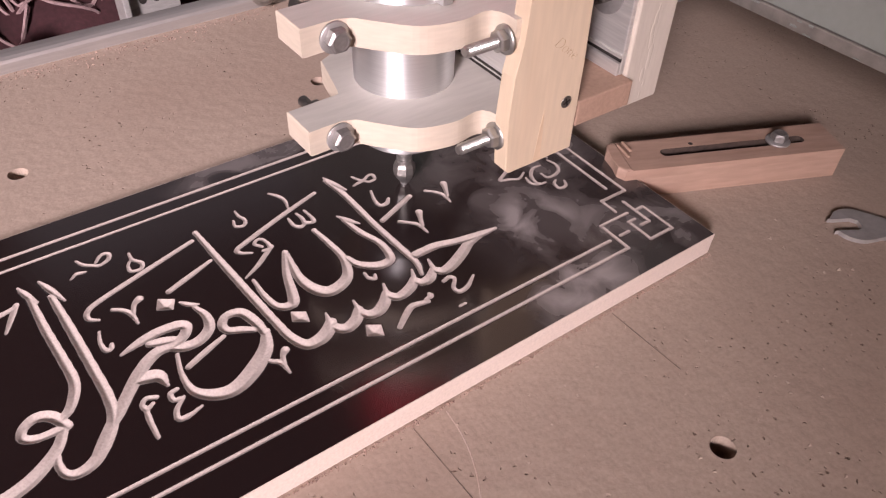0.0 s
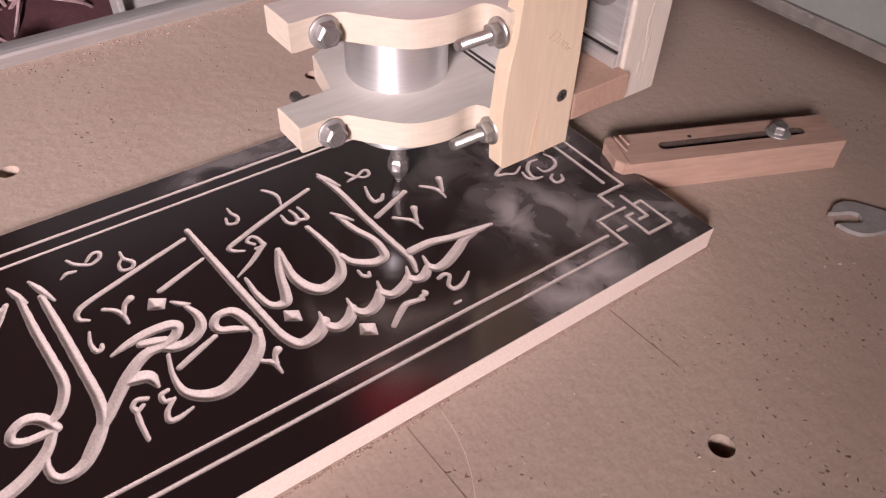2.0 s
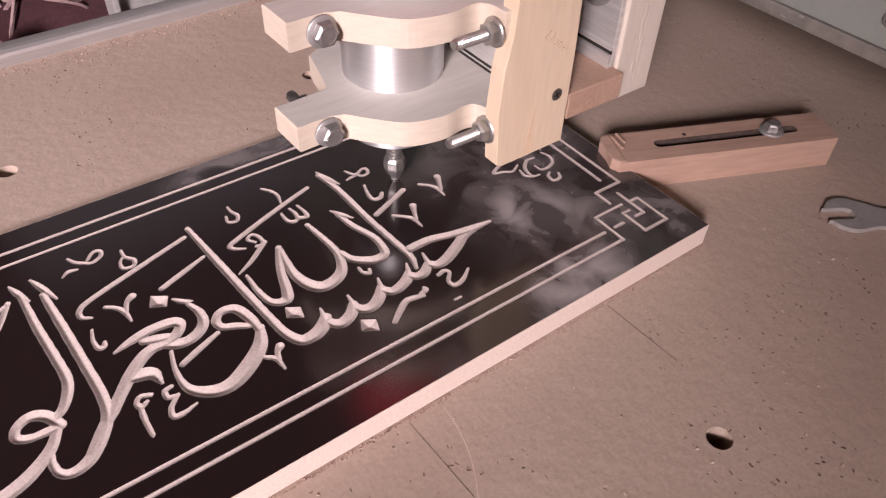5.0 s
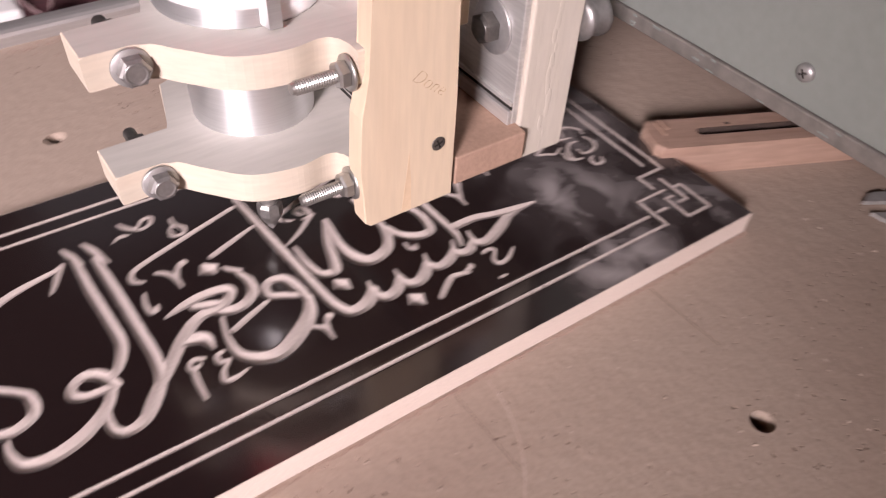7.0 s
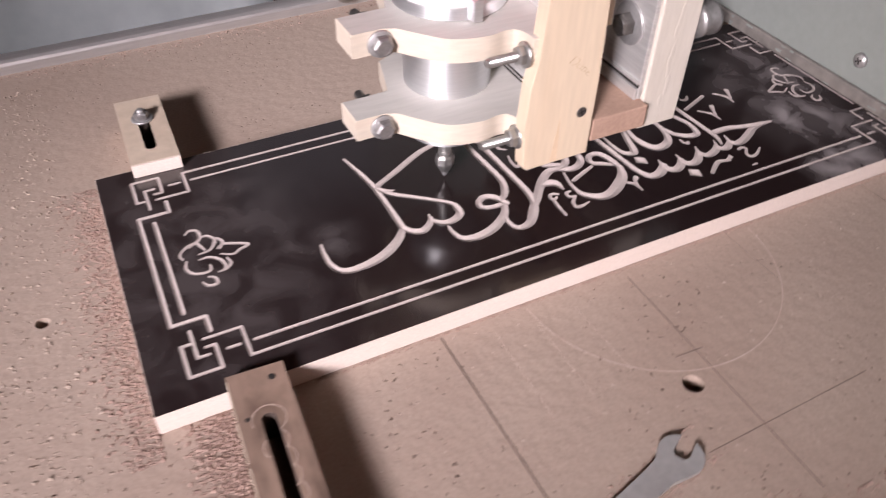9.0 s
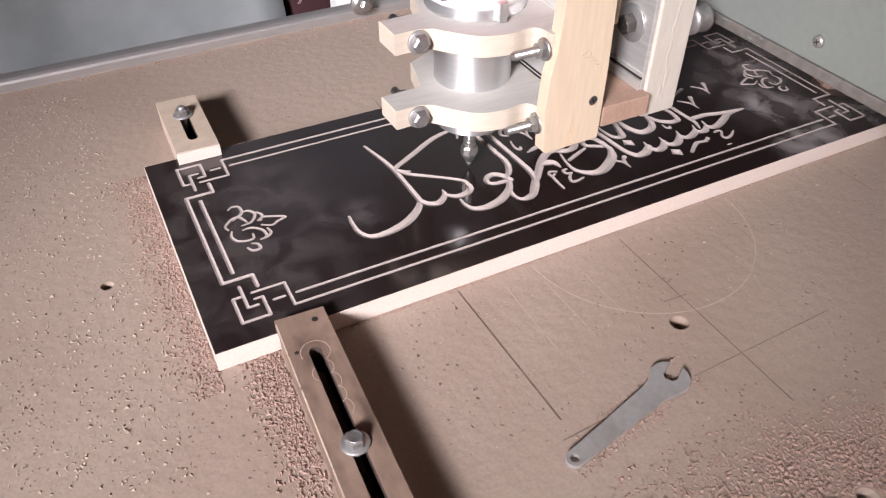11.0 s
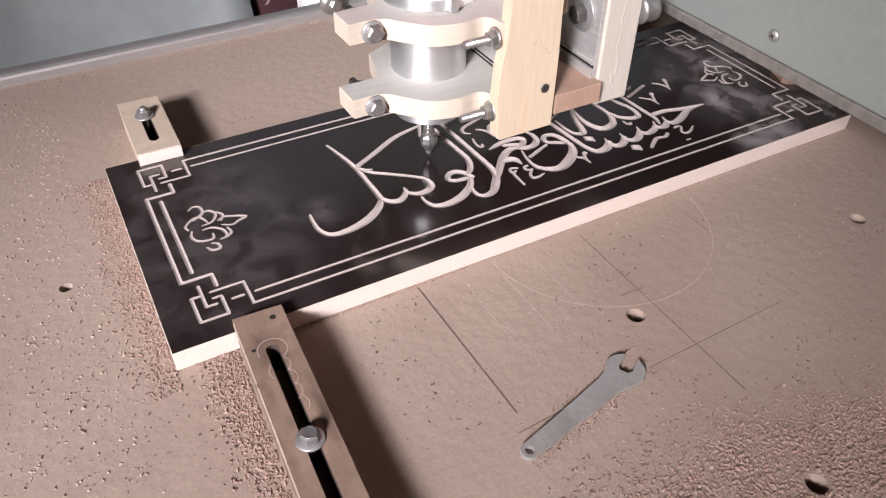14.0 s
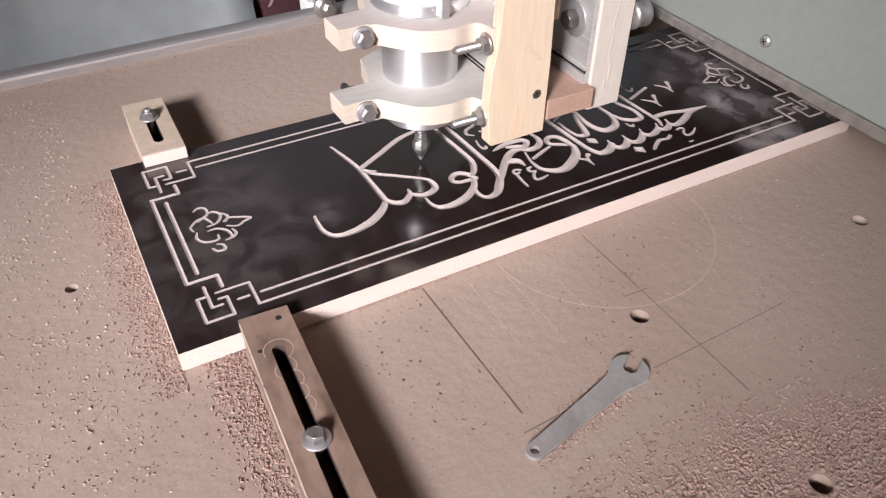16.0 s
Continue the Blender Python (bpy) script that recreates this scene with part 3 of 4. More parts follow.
def leaves():
    leaf((52, 158, 1.6), (56, 161, 2.2), (61, 159, 2.6), (62, 151, 2.7), (58, 146, 2.7), (51, 144, 2.5), (44, 137, 2.1), (45, 131, 1.6))
    leaf((52, 142, 1.6), (57, 145, 2.7), (60, 140, 2.5), (62, 135, 1.6))
    leaf((61, 150, 1.6), (67, 150, 2.6), (71, 143, 2.8), (66, 134, 2.4), (57, 132, 1.6))
    leaf((71, 133, 1.6), (76, 136, 2.3), (84, 133, 2.7), (93, 128, 2.8), (86, 125, 2.5), (80, 122, 2.1), (72, 126, 1.6))
    leaf((73, 145, 1.6), (76, 139, 2.8), (73, 132, 1.6))
    leaf((56, 126, 1.6), (63, 126, 2.6), (70, 120, 2.8), (72, 112, 2.4), (70, 109, 1.6))
    leaf((75, 120, 1.6), (76, 113, 2.7), (72, 109, 2.5), (66, 108, 1.6))
    leaf((47, 128, 1.6), (45, 121, 2.4), (48, 114, 2.7), (55, 111, 2.6), (61, 112, 2.2), (62, 118, 1.6))
    leaf((53, 102, 1.6), (56, 97, 2.6), (62, 97, 2.8), (62, 103, 2.4), (58, 106, 1.6))


def knots():
    """Double border lines that end in a square knot at each corner."""
    w, half = 2.5, 3.4
    for sx, sy in ((0, 0), (1, 0), (0, 1), (1, 1)):
        def cut(*pts, wide=w):
            groove(*[(706 - x if sx else x, 259.5 - y if sy else y, wide) for x, y in pts], curved=False)
        cut((23.5, 129.8), (23.5, 69), (47, 69), (47, 55), wide=w if sx else half)
        cut((34, 129.8), (34, 78), wide=w if sx else half)
        cut((34, 60), (34, 35), (41.5, 35))
        cut((41, 49.5), (66.5, 49.5), (66.5, 23), (353, 23))
        cut((72, 35), (353, 35))
        cut((41, 42), (47, 42), (47, 21), (26, 21), (26, 48.5), (33, 48.5))
        cut((54, 35), (62, 35))


def carved_panel():
    lettering()
    leaves()
    knots()
    step = 0.00068
    nx, ny = int(PANEL_L / step), int(PANEL_W / step)
    gx, gy = np.linspace(0.0004, PANEL_L - 0.0004, nx), np.linspace(0.0004, PANEL_W - 0.0004, ny)
    depth = np.zeros((ny, nx))
    for line in GROOVES:
        for a, b in zip(line, line[1:]):
            ax, ay, aw, bx, by, bw = *(np.array(a) / 1000), *(np.array(b) / 1000)
            aw, bw = aw * 1.04 + 0.0002, bw * 1.04 + 0.0002
            r = max(aw, bw) / 2 + step
            i0, i1 = np.searchsorted(gx, (min(ax, bx) - r, max(ax, bx) + r))
            j0, j1 = np.searchsorted(gy, (min(ay, by) - r, max(ay, by) + r))
            if i0 >= i1 or j0 >= j1:
                continue
            X, Y = np.meshgrid(gx[i0:i1], gy[j0:j1])
            dx, dy = bx - ax, by - ay
            t = np.clip(((X - ax) * dx + (Y - ay) * dy) / (dx * dx + dy * dy + 1e-12), 0, 1)
            d = (aw + (bw - aw) * t) / 2 - np.hypot(X - ax - t * dx, Y - ay - t * dy)
            part_of = depth[j0:j1, i0:i1]
            np.maximum(part_of, d * 0.52, out=part_of)
    X, Y = np.meshgrid(gx, gy)
    for corners in DOTS:
        inside = np.full(depth.shape, 1.0)
        for (ax, ay), (bx, by) in zip(corners, corners[1:] + corners[:1]):
            ex, ey = (bx - ax) / 1000, (by - ay) / 1000
            inside = np.minimum(inside, ((X - ax / 1000) * ey - (Y - ay / 1000) * ex) / math.hypot(ex, ey))
        np.maximum(depth, inside * 0.52, out=depth)
    depth = np.minimum(depth, 0.0040)
    rough = np.random.default_rng(3).normal(0, 0.000022, depth.shape)
    z = np.where(depth > 0.00015, -depth + rough, -depth)
    X, Y = np.meshgrid(gx, gy)
    verts = np.stack([X, Y, z], -1).reshape(-1, 3)
    idx = np.arange(nx * ny).reshape(ny, nx)
    quads = np.stack([idx[:-1, :-1], idx[:-1, 1:], idx[1:, 1:], idx[1:, :-1]], -1).reshape(-1, 4)
    me = bpy.data.meshes.new("carved_face")
    me.vertices.add(len(verts))
    me.vertices.foreach_set("co", verts.ravel())
    me.loops.add(quads.size)
    me.loops.foreach_set("vertex_index", quads.ravel())
    me.polygons.add(len(quads))
    me.polygons.foreach_set("loop_start", np.arange(0, quads.size, 4))
    me.polygons.foreach_set("loop_total", np.full(len(quads), 4))
    me.update(calc_edges=True)
    me.validate()
    me.materials.append(CARVED)
    panel = thing("carved_panel", "long dark laminated panel carved with pale calligraphy and borders", "panel")
    face = new("carved_face", me)
    face.parent = panel
    face.location = (0, 0, BOARD_T)
    face["label"] = "glossy dark face with pale carved grooves"
    bm = bmesh.new()
    box(bm, (0, 0, 0), (PANEL_L, PANEL_W, BOARD_T - 0.0055), 0.0006)
    part("core", bm, CORE, panel, "pale raw fibreboard core")
    for lo, hi in (((0, 0), (PANEL_L, 0.003)), ((0, PANEL_W - 0.003), (PANEL_L, PANEL_W)), ((0, 0.003), (0.003, PANEL_W - 0.003)), ((PANEL_L - 0.003, 0.003), (PANEL_L, PANEL_W - 0.003))):
        bm = bmesh.new()
        box(bm, (*lo, BOARD_T - 0.0056), (*hi, BOARD_T - 0.00012))
        part("panel_edge", bm, CORE, panel)


carved_panel()


# ---------------------------------------------------------------- clamps and wrench on the bed
def slotted_bar(parent, name, w, length, thick, slot0, slot1, slotw, material):
    """A bar along +y with a slot, its near end at y 0, top at z thick."""
    bm = bmesh.new()
    outer = [(-w / 2, 0), (w / 2, 0), (w / 2, length), (-w / 2, length)]
    inner = [(slotw / 2 * math.cos(a), slot0 + slotw / 2 * math.sin(a)) for a in np.linspace(math.pi, 2 * math.pi, 9)]
    inner += [(slotw / 2 * math.cos(a), slot1 + slotw / 2 * math.sin(a)) for a in np.linspace(0, math.pi, 9)]
    edges = []
    for ring in (outer, inner):
        vs = [bm.verts.new((x, y, thick)) for x, y in ring]
        edges += [bm.edges.new((vs[k], vs[(k + 1) % len(vs)])) for k in range(len(vs))]
    bmesh.ops.triangle_fill(bm, use_beauty=True, edges=edges)
    geom = bmesh.ops.extrude_face_region(bm, geom=list(bm.faces))
    bmesh.ops.translate(bm, verts=[g for g in geom["geom"] if isinstance(g, bmesh.types.BMVert)], vec=(0, 0, -thick))
    bm.normal_update()
    # slot walls get the dark shade colour
    for f in bm.faces:
        q = f.calc_center_median()
        if abs(f.normal.z) < 0.5 and abs(q.x) < slotw * 0.51 and slot0 - slotw < q.y < slot1 + slotw:
            f.material_index = 1
    return part(name, bm, [material, SLOT_SHADE], parent)


def hold_down(label, at, w, length, thick, slot0, slot1, bolt_y, material, slotw=0.0085, pad=0.0, pad_m=None, pad_y=0.03):
    c = thing("hold_down_clamp", label, "clamp", "hold-down clamps on the bed", at=at)
    slotted_bar(c, "bar", w, length, thick, slot0, slot1, slotw, material)
    bolt(c, pose(0, bolt_y, thick), 0.0066, 0.0094, 0.006)
    bm = bmesh.new()
    lathe(bm, [(0.0036, -pad), (0.0036, thick + 0.001)], pose(0, bolt_y, 0), 16)
    part("stud", bm, ZINC, c)
    if pad:
        low = slotted_bar(c, "packing_bar", w - 0.0006, length - pad_y, pad, max(slot0 - pad_y, 0.008), slot1 - pad_y, slotw, pad_m or material)
        low.location = (0, pad_y, -pad)
    return c


# a solid black plug whose colour gives the dark inside of a hole
def screw_hole(parent, x, y, z, r=0.0022):
    bm = bmesh.new()
    lathe(bm, [(r, -0.004), (r, 0.00008), (r * 0.8, 0.0001)], pose(x, y, z), 14)
    part("screw_hole", bm, BLACK, parent)


def clamps():
    T = BOARD_T
    # the long bar on the near long edge
    c = hold_down("long brown slotted hardboard clamp bolted over the carved panel's edge",
                  pose(0.0638, 0.0040, T, 0, 0.0, 177.3), 0.0365, 0.30, 0.0085, 0.040, 0.225, 0.122, SLAT, 0.009, T, SLAT, 0.0085)
    screw_hole(c, -0.009, 0.010, 0.0085, 0.0024)
    # thin pale strip: the light caught by this edge, built as colour
    bm = bmesh.new()
    for k in range(9):
        y = 0.004 + k * 0.0322
        box(bm, (0.0174, y, 0.0074 - random.uniform(0, 0.001)), (0.0185, y + random.uniform(0.028, 0.032), 0.0087), 0.0003, seg=1)
    part("lit_edge", bm, SLATPALE, c, "pale strip for the light along the clamp's edge")
    screw_hole(c, 0.012, 0.036, 0.0085, 0.0016)
    for r, y, a0, a1 in ((0.0100, 0.040, 2.0, 6.6), (0.0074, 0.056, 2.1, 4.0), (0.0084, 0.069, 2.2, 4.2), (0.0078, 0.081, 2.0, 4.1), (0.0086, 0.093, 2.3, 4.0), (0.0076, 0.060, -0.9, 0.8)):
        bm = bmesh.new()
        rows = []
        for a in np.linspace(a0, a1, 18):
            rows.append([bm.verts.new((q * math.cos(a), y + q * math.sin(a), z)) for q, z in ((r, 0.00852), (r + 0.0003, 0.00864), (r + 0.0006, 0.00852))])
        for a, b in zip(rows, rows[1:]):
            bm.faces.new((a[0], a[1], b[1], b[0]))
            bm.faces.new((a[1], a[2], b[2], b[1]))
        part("scratch", bm, SCRATCH, c)
    # the short one behind
    c = hold_down("short pale wooden slotted clamp holding the panel's far edge", pose(0.0500, 0.2465, T, 0, 0, -0.8), 0.0395, 0.102, 0.012,
              0.022, 0.074, 0.066, SLATPALE, 0.0095, T, SLATPALE, 0.012)
    bm = bmesh.new()
    box(bm, (-0.0199, -0.0022, 0.0002), (0.0199, -0.0001, 0.0118), 0.0005)
    part("end_edge", bm, CORE, c, "pale cut end of the clamp")
    bm = bmesh.new()
    lathe(bm, [(0.0034, 0.012), (0.0034, 0.0212), (0.0029, 0.0221), (0.0001, 0.0221)], pose(0, 0.066, 0), 18)
    part("stud", bm, WASHER, c, "bright threaded stud")
    # the one at the far short end

    c = hold_down("brown wooden slotted clamp with a split end beside the panel", pose(0.6985, 0.093, 0.0175, 0, 0, -113.5), 0.036, 0.180, 0.0085,
                  0.038, 0.150, 0.132, SLATRED, 0.0088, 0.0175, SLATRED, 0.010)
    screw_hole(c, -0.008, 0.062, 0.0085, 0.0018)
    bm = bmesh.new()
    prism(bm, [(-0.0178, 0.004), (-0.0172, -0.003), (-0.010, -0.0062), (0.002, -0.0048), (0.012, -0.0055), (0.0178, -0.001), (0.0178, 0.0045)], -0.004, 0.0093, 0.0016)
    end = part("worn_end", bm, SLATRED, c, "worn rounded wood end")
    for y, x0, x1 in ((0.006, -0.013, 0.004), (0.011, -0.015, -0.002)):
        bm = bmesh.new()
        box(bm, (x0, y, 0.0084), (x1, y + 0.0022, 0.0102), 0.0007, pose(0, 0, 0, 4, 0, 9))
        part("splinter", bm, SHELF, end)


def wrench_shape(k):
    """An open-ended spanner lying along +x, eye hole at the origin, jaw turned a little to one side. k: its size."""
    bm = bmesh.new()
    turn = radians(16)

    def head(a, r):
        return 0.1010 + r * math.cos(a + turn), 0.001 + r * math.sin(a + turn)

    out = [(0.0060 * math.cos(a), 0.0060 * math.sin(a)) for a in np.linspace(math.pi * 0.5, math.pi * 1.5, 11)]
    out += [(0.03, -0.0066), (0.065, -0.0077), (0.082, -0.0083), (0.088, -0.0100)]
    out += [head(a, 0.0142) for a in np.linspace(-1.95, -0.40, 10)]
    for x, y in ((0.0150, -0.0052), (0.0110, -0.0048), (0.0010, -0.0052), (-0.0025, -0.0030), (-0.0025, 0.0030), (0.0010, 0.0052), (0.0110, 0.0048), (0.0150, 0.0052)):
        out.append((0.1010 + x * math.cos(turn) - y * math.sin(turn), 0.001 + x * math.sin(turn) + y * math.cos(turn)))
    out += [head(a, 0.0142) for a in np.linspace(0.40, 1.75, 10)]
    out += [(0.087, 0.0095), (0.080, 0.0083), (0.065, 0.0077), (0.03, 0.0066)]
    hole = [(0.0032 * math.cos(a), 0.0032 * math.sin(a)) for a in (2 * math.pi * n / 18 for n in range(18))]
    edges = []
    for ring in (out, hole):
        vs = [bm.verts.new((x * k, y * k, 0.0038)) for x, y in ring]
        edges += [bm.edges.new((vs[n], vs[(n + 1) % len(vs)])) for n in range(len(vs))]
    bmesh.ops.triangle_fill(bm, use_beauty=True, edges=edges)
    geom = bmesh.ops.extrude_face_region(bm, geom=list(bm.faces))
    bmesh.ops.translate(bm, verts=[g for g in geom["geom"] if isinstance(g, bmesh.types.BMVert)], vec=(0, 0, -0.0034))
    return bm


def wrenches():
    for at, k, label in ((pose(0.1835, -0.1765, 0, 0, 0, 13.5), 1.0, "small flat open-ended steel wrench lying on the bed"),
                         (pose(0.8995, -0.134, 0, 0, 0, 133.0), 1.25, "second larger flat steel wrench lying beside the panel's end")):
        w = part("wrench", wrench_shape(k), WRENCH)
        w.matrix_world = at
        tagged(w, label, "wrench", "wrenches on the bed")


clamps()
wrenches()


# ---------------------------------------------------------------- the moving machine
GAP = 0.233      # from the cutter to the beam's face
BEAM_Z = 0.127   # the beam's lower edge
WHEEL_X = -0.183  # the far wheel, ahead of the beam's face


def gantry_beam():
    g = thing("gantry_beam", "long grey-green painted gantry beam with a grimy rail along its lower edge", "gantry")
    bm = bmesh.new()
    box(bm, (0, -0.86, BEAM_Z + 0.0098), (0.018, 0.62, 0.52), 0.0012)
    part("beam_panel", bm, PAINT, g)
    bm = bmesh.new()
    box(bm, (-0.0015, -0.86, BEAM_Z), (0.016, 0.62, BEAM_Z + 0.0096), 0.0012)
    part("lower_rail", bm, EDGE, g, "grimy steel rail")
    bm = bmesh.new()
    for k in range(34):
        y = random.uniform(-0.4, 0.5)
        z = BEAM_Z + random.choice((0.001, 0.003, 0.0075))
        box(bm, (-0.0020, y, z), (-0.0012, y + random.uniform(0.002, 0.008), z + random.uniform(0.0008, 0.0018)), 0.0003, seg=1)
    part("paint_flake", bm, PAINT, g)["kind"] = "stuff"
    for y0, y1 in ((-0.90, -0.86), (0.62, 0.66)):
        bm = bmesh.new()
        box(bm, (-0.10, y0, -0.06), (0.14, y1, 0.52), 0.003)
        part("end_plate", bm, PAINT, g)
    bm = bmesh.new()
    lathe(bm, [(0.006, -0.002), (0.0145, 0.0), (0.0150, 0.002), (0.0150, 0.005), (0.0135, 0.006), (0.0110, 0.0062), (0.0108, 0.0085), (0.0088, 0.0087)], pose(WHEEL_X, 0.5035, 0.0225, 90, 0, 0), 34)
    wheel = part("rail_wheel", bm, ZINC, g, "metal wheel running on the rail")
    bm = bmesh.new()
    hexagon(bm, 0.0078, 0.0085, 0.0150, pose(WHEEL_X, 0.5035, 0.0225, 90, 0, 12))
    part("bolt", bm, ZINC, wheel)
    bm = bmesh.new()
    box(bm, (WHEEL_X - 0.006, 0.5035, 0.0190), (WHEEL_X + 0.006, 0.570, 0.0270), 0.001)
    box(bm, (WHEEL_X - 0.006, 0.566, 0.0190), (-0.098, 0.640, 0.0270), 0.001)
    part("wheel_arm", bm, ALUFLAT, g)
    for y, z in ((-0.022, 0.155), (-0.012, 0.2), (-0.062, 0.215), (0.02, 0.24), (-0.2, 0.18), (0.2, 0.18), (0.1, 0.225)):
        bm = bmesh.new()
        m = pose(0, y, z, 0, -90, 0)
        lathe(bm, [(0.0052, 0), (0.0050, 0.0014), (0.0036, 0.0026), (0.0015, 0.0030)], m, 24)
        head = part("screw", bm, WASHER, g, "bright pan-head screw")
        bm = bmesh.new()
        for a in (0, 90):
            box(bm, (-0.0024, -0.0005, 0.0026), (0.0024, 0.0005, 0.0031), m=m @ pose(0, 0, 0, 0, 0, a + 30))
        part("cross_slot", bm, BLACK, head)
    return g


def clamp_board(parent, z0, z1, dx=0.0):
    """One plywood clamp board round the router's collar, with its two bolts."""
    front = smooth_line([(-84, -28), (-70, -27.5), (-56, -29), (-45, -41), (-28, -58), (-6, -64), (10, -62), (17, -64), (20, -71), (20.5, -80)], 6)
    pts = [tuple(q / 1000) for q in front]
    pts += [(0.030, -0.080), (0.030, -0.070), (0.0655, -0.066), (0.0655, 0.060), (0.0, 0.062), (-0.038, 0.042), (-0.047, 0.004), (-0.048, -0.001), (-0.0845, -0.001)]
    bm = bmesh.new()
    prism(bm, [(x + dx, y) for x, y in pts], z0, z1, 0.0008, 1)
    c = part("clamp_board", bm, [PLY, PLYTOP], parent, "pale plywood clamp board with a greyer top")
    zm = (z0 + z1) / 2 - 0.001
    bolt(c, pose(-0.064 + dx, -0.0283, zm, 90, 0, 0), 0.0074, 0.0094, 0.006)
    bm = bmesh.new()
    m = pose(-0.064 + dx, -0.001, zm, -90, 0, 0)
    lathe(bm, [(0.0036, 0), (0.0036, 0.020), (0.003, 0.021)], m, 14)
    hexagon(bm, 0.0075, 0.002, 0.0085, m)
    part("bolt_end", bm, DARKSTEEL, c)
    # the threaded end of the second bolt with its nut
    m = pose(0.0185 + dx, -0.0735, zm - 0.004, 0, -90, 0)
    bm = bmesh.new()
    prof = [(0.0036, -0.004)]
    for k in range(22):
        prof += [(0.0036, k * 0.00125), (0.0031, k * 0.00125 + 0.0006)]
    prof += [(0.0026, 0.0285)]
    lathe(bm, prof, m, 16, False)
    rod = part("threaded_rod", bm, ZINC, c)
    bm = bmesh.new()
    hexagon(bm, 0.0068, 0.0010, 0.0066, m)
    lathe(bm, [(0.0088, -0.0006), (0.0088, 0.0007), (0.005, 0.0010)], m, 26)
    part("nut", bm, ZINC, rod)
    return c


def z_slide():
    """The part that rises and falls: router, clamp boards and side board. Origin at the cutter's tip."""
    s = thing("spindle_slide", "trim router held by two pale plywood clamp boards", "router")
    clamp_board(s, 0.0768, 0.0938)
    clamp_board(s, 0.1408, 0.1578, 0.0008)
    bm = bmesh.new()
    lathe(bm, [(0.012, 0.0500), (0.028, 0.0500), (0.0315, 0.0515), (0.0325, 0.0540), (0.0325, 0.1600), (0.0325, 0.1602)], seg=64)
    part("collar", bm, ALU, s, "bright turned aluminium router collar")
    bm = bmesh.new()
    lathe(bm, [(0.0325, 0.1578), (0.0405, 0.1580), (0.041, 0.1592), (0.0385, 0.1625), (0.0375, 0.1660), (0.0375, 0.170)], seg=64)
    part("flange", bm, ALU, s)
    bm = bmesh.new()
    lathe(bm, [(0.0375, 0.1655), (0.0395, 0.1665), (0.0405, 0.169), (0.0408, 0.1755), (0.040, 0.176)], seg=56)
    part("housing_base", bm, WHITE, s, "white plastic router housing")
    bm = bmesh.new()
    lathe(bm, [(0.0402, 0.1755), (0.0415, 0.1765), (0.043, 0.200), (0.043, 0.270), (0.036, 0.285), (0.02, 0.288)], seg=56)
    part("motor_housing", bm, RED, s, "red plastic motor housing")
    for a in (205, 25):
        bm = bmesh.new()
        m = pose(0.0415 * math.cos(radians(a)), 0.0415 * math.sin(radians(a)), 0.183, 0, 90, a)
        lathe(bm, [(0.0105, 0), (0.0105, 0.003), (0.009, 0.0038), (0.008, 0.0026)], m, 26)
        box(bm, (-0.0015, -0.007, 0.0022), (0.0015, 0.007, 0.0042), 0.0004, m)
        part("brush_cap", bm, RUBBER, s, "round black slotted brush cap")
    bm = bmesh.new()
    prism(bm, [(-0.005, -0.0475), (0.0015, -0.0475), (0.003, -0.040), (-0.006, -0.040)], 0.159, 0.174, 0.0006)
    part("clamp_lug", bm, ALU, s)
    # collet and cutter
    bm = bmesh.new()
    lathe(bm, [(0.0048, 0.064), (0.0048, 0.0300), (0.0056, 0.0296), (0.0056, 0.0284), (0.0050, 0.0280), (0.0050, 0.0268), (0.0058, 0.0264), (0.0058, 0.0244), (0.0052, 0.0240), (0.0052, 0.0226)], seg=24, smooth=False)
    lathe(bm, [(0.0062, 0.0228), (0.0078, 0.0210), (0.0080, 0.0150), (0.0072, 0.0120), (0.0056, 0.0090), (0.0034, 0.0058)], pose(0, 0, 0, 0, 0, 20), 8, False)
    part("collet_nut", bm, ZINC, s, "bright steel collet nut")
    bm = bmesh.new()
    lathe(bm, [(0.003, 0.022), (0.003, 0.0062), (0.0028, 0.0035), (0.0003, 0.0001)], seg=18)
    part("cutter", bm, WASHER, s)
    # pine side board, its top leaning back a little
    bm = bmesh.new()
    prism(bm, [(0.0195, 0.0600), (0.0225, 0.0572), (0.0742, 0.0578), (0.0738, 0.12), (0.0712, 0.20), (0.0705, 0.40), (0.0275, 0.40), (0.0265, 0.19), (0.0245, 0.146), (0.0190, 0.125), (0.0178, 0.097)], -0.0035, 0.0085, 0.0008,
          m=Matrix.Translation((0, -0.0770, 0)) @ pose(0, 0, 0, 90, 0, 0))
    board = part("side_board", bm, PINE, s, "pale pine board with pencil marks")
    bm = bmesh.new()
    m = pose(0.0634, -0.0857, 0.0958, 90, 0, 0)
    lathe(bm, [(0.0041, 0.0), (0.0041, 0.0003), (0.0036, 0.0004)], m, 20)
    sc = part("screw", bm, DARKSTEEL, board, "dark countersunk cross-head screw")
    bm = bmesh.new()
    for a in (0, 90):
        box(bm, (-0.0027, -0.0005, 0.0003), (0.0027, 0.0005, 0.0006), m=m @ pose(0, 0, 0, 0, 0, a + 20))
    part("cross_slot", bm, BLACK, sc)
    # pencil writing and scribbles on it
    fc = bpy.data.curves.new("pencil_word", "FONT")
    fc.body, fc.size, fc.extrude, fc.offset, fc.shear = "Done", 0.0102, 0.0001, -0.0004, 0.3
    fc.materials.append(FAINT)
    word = new("pencil_word", fc)
    word.parent = board
    word.matrix_basis = pose(0.0455, -0.0857, 0.1385, 90, 38, 0)
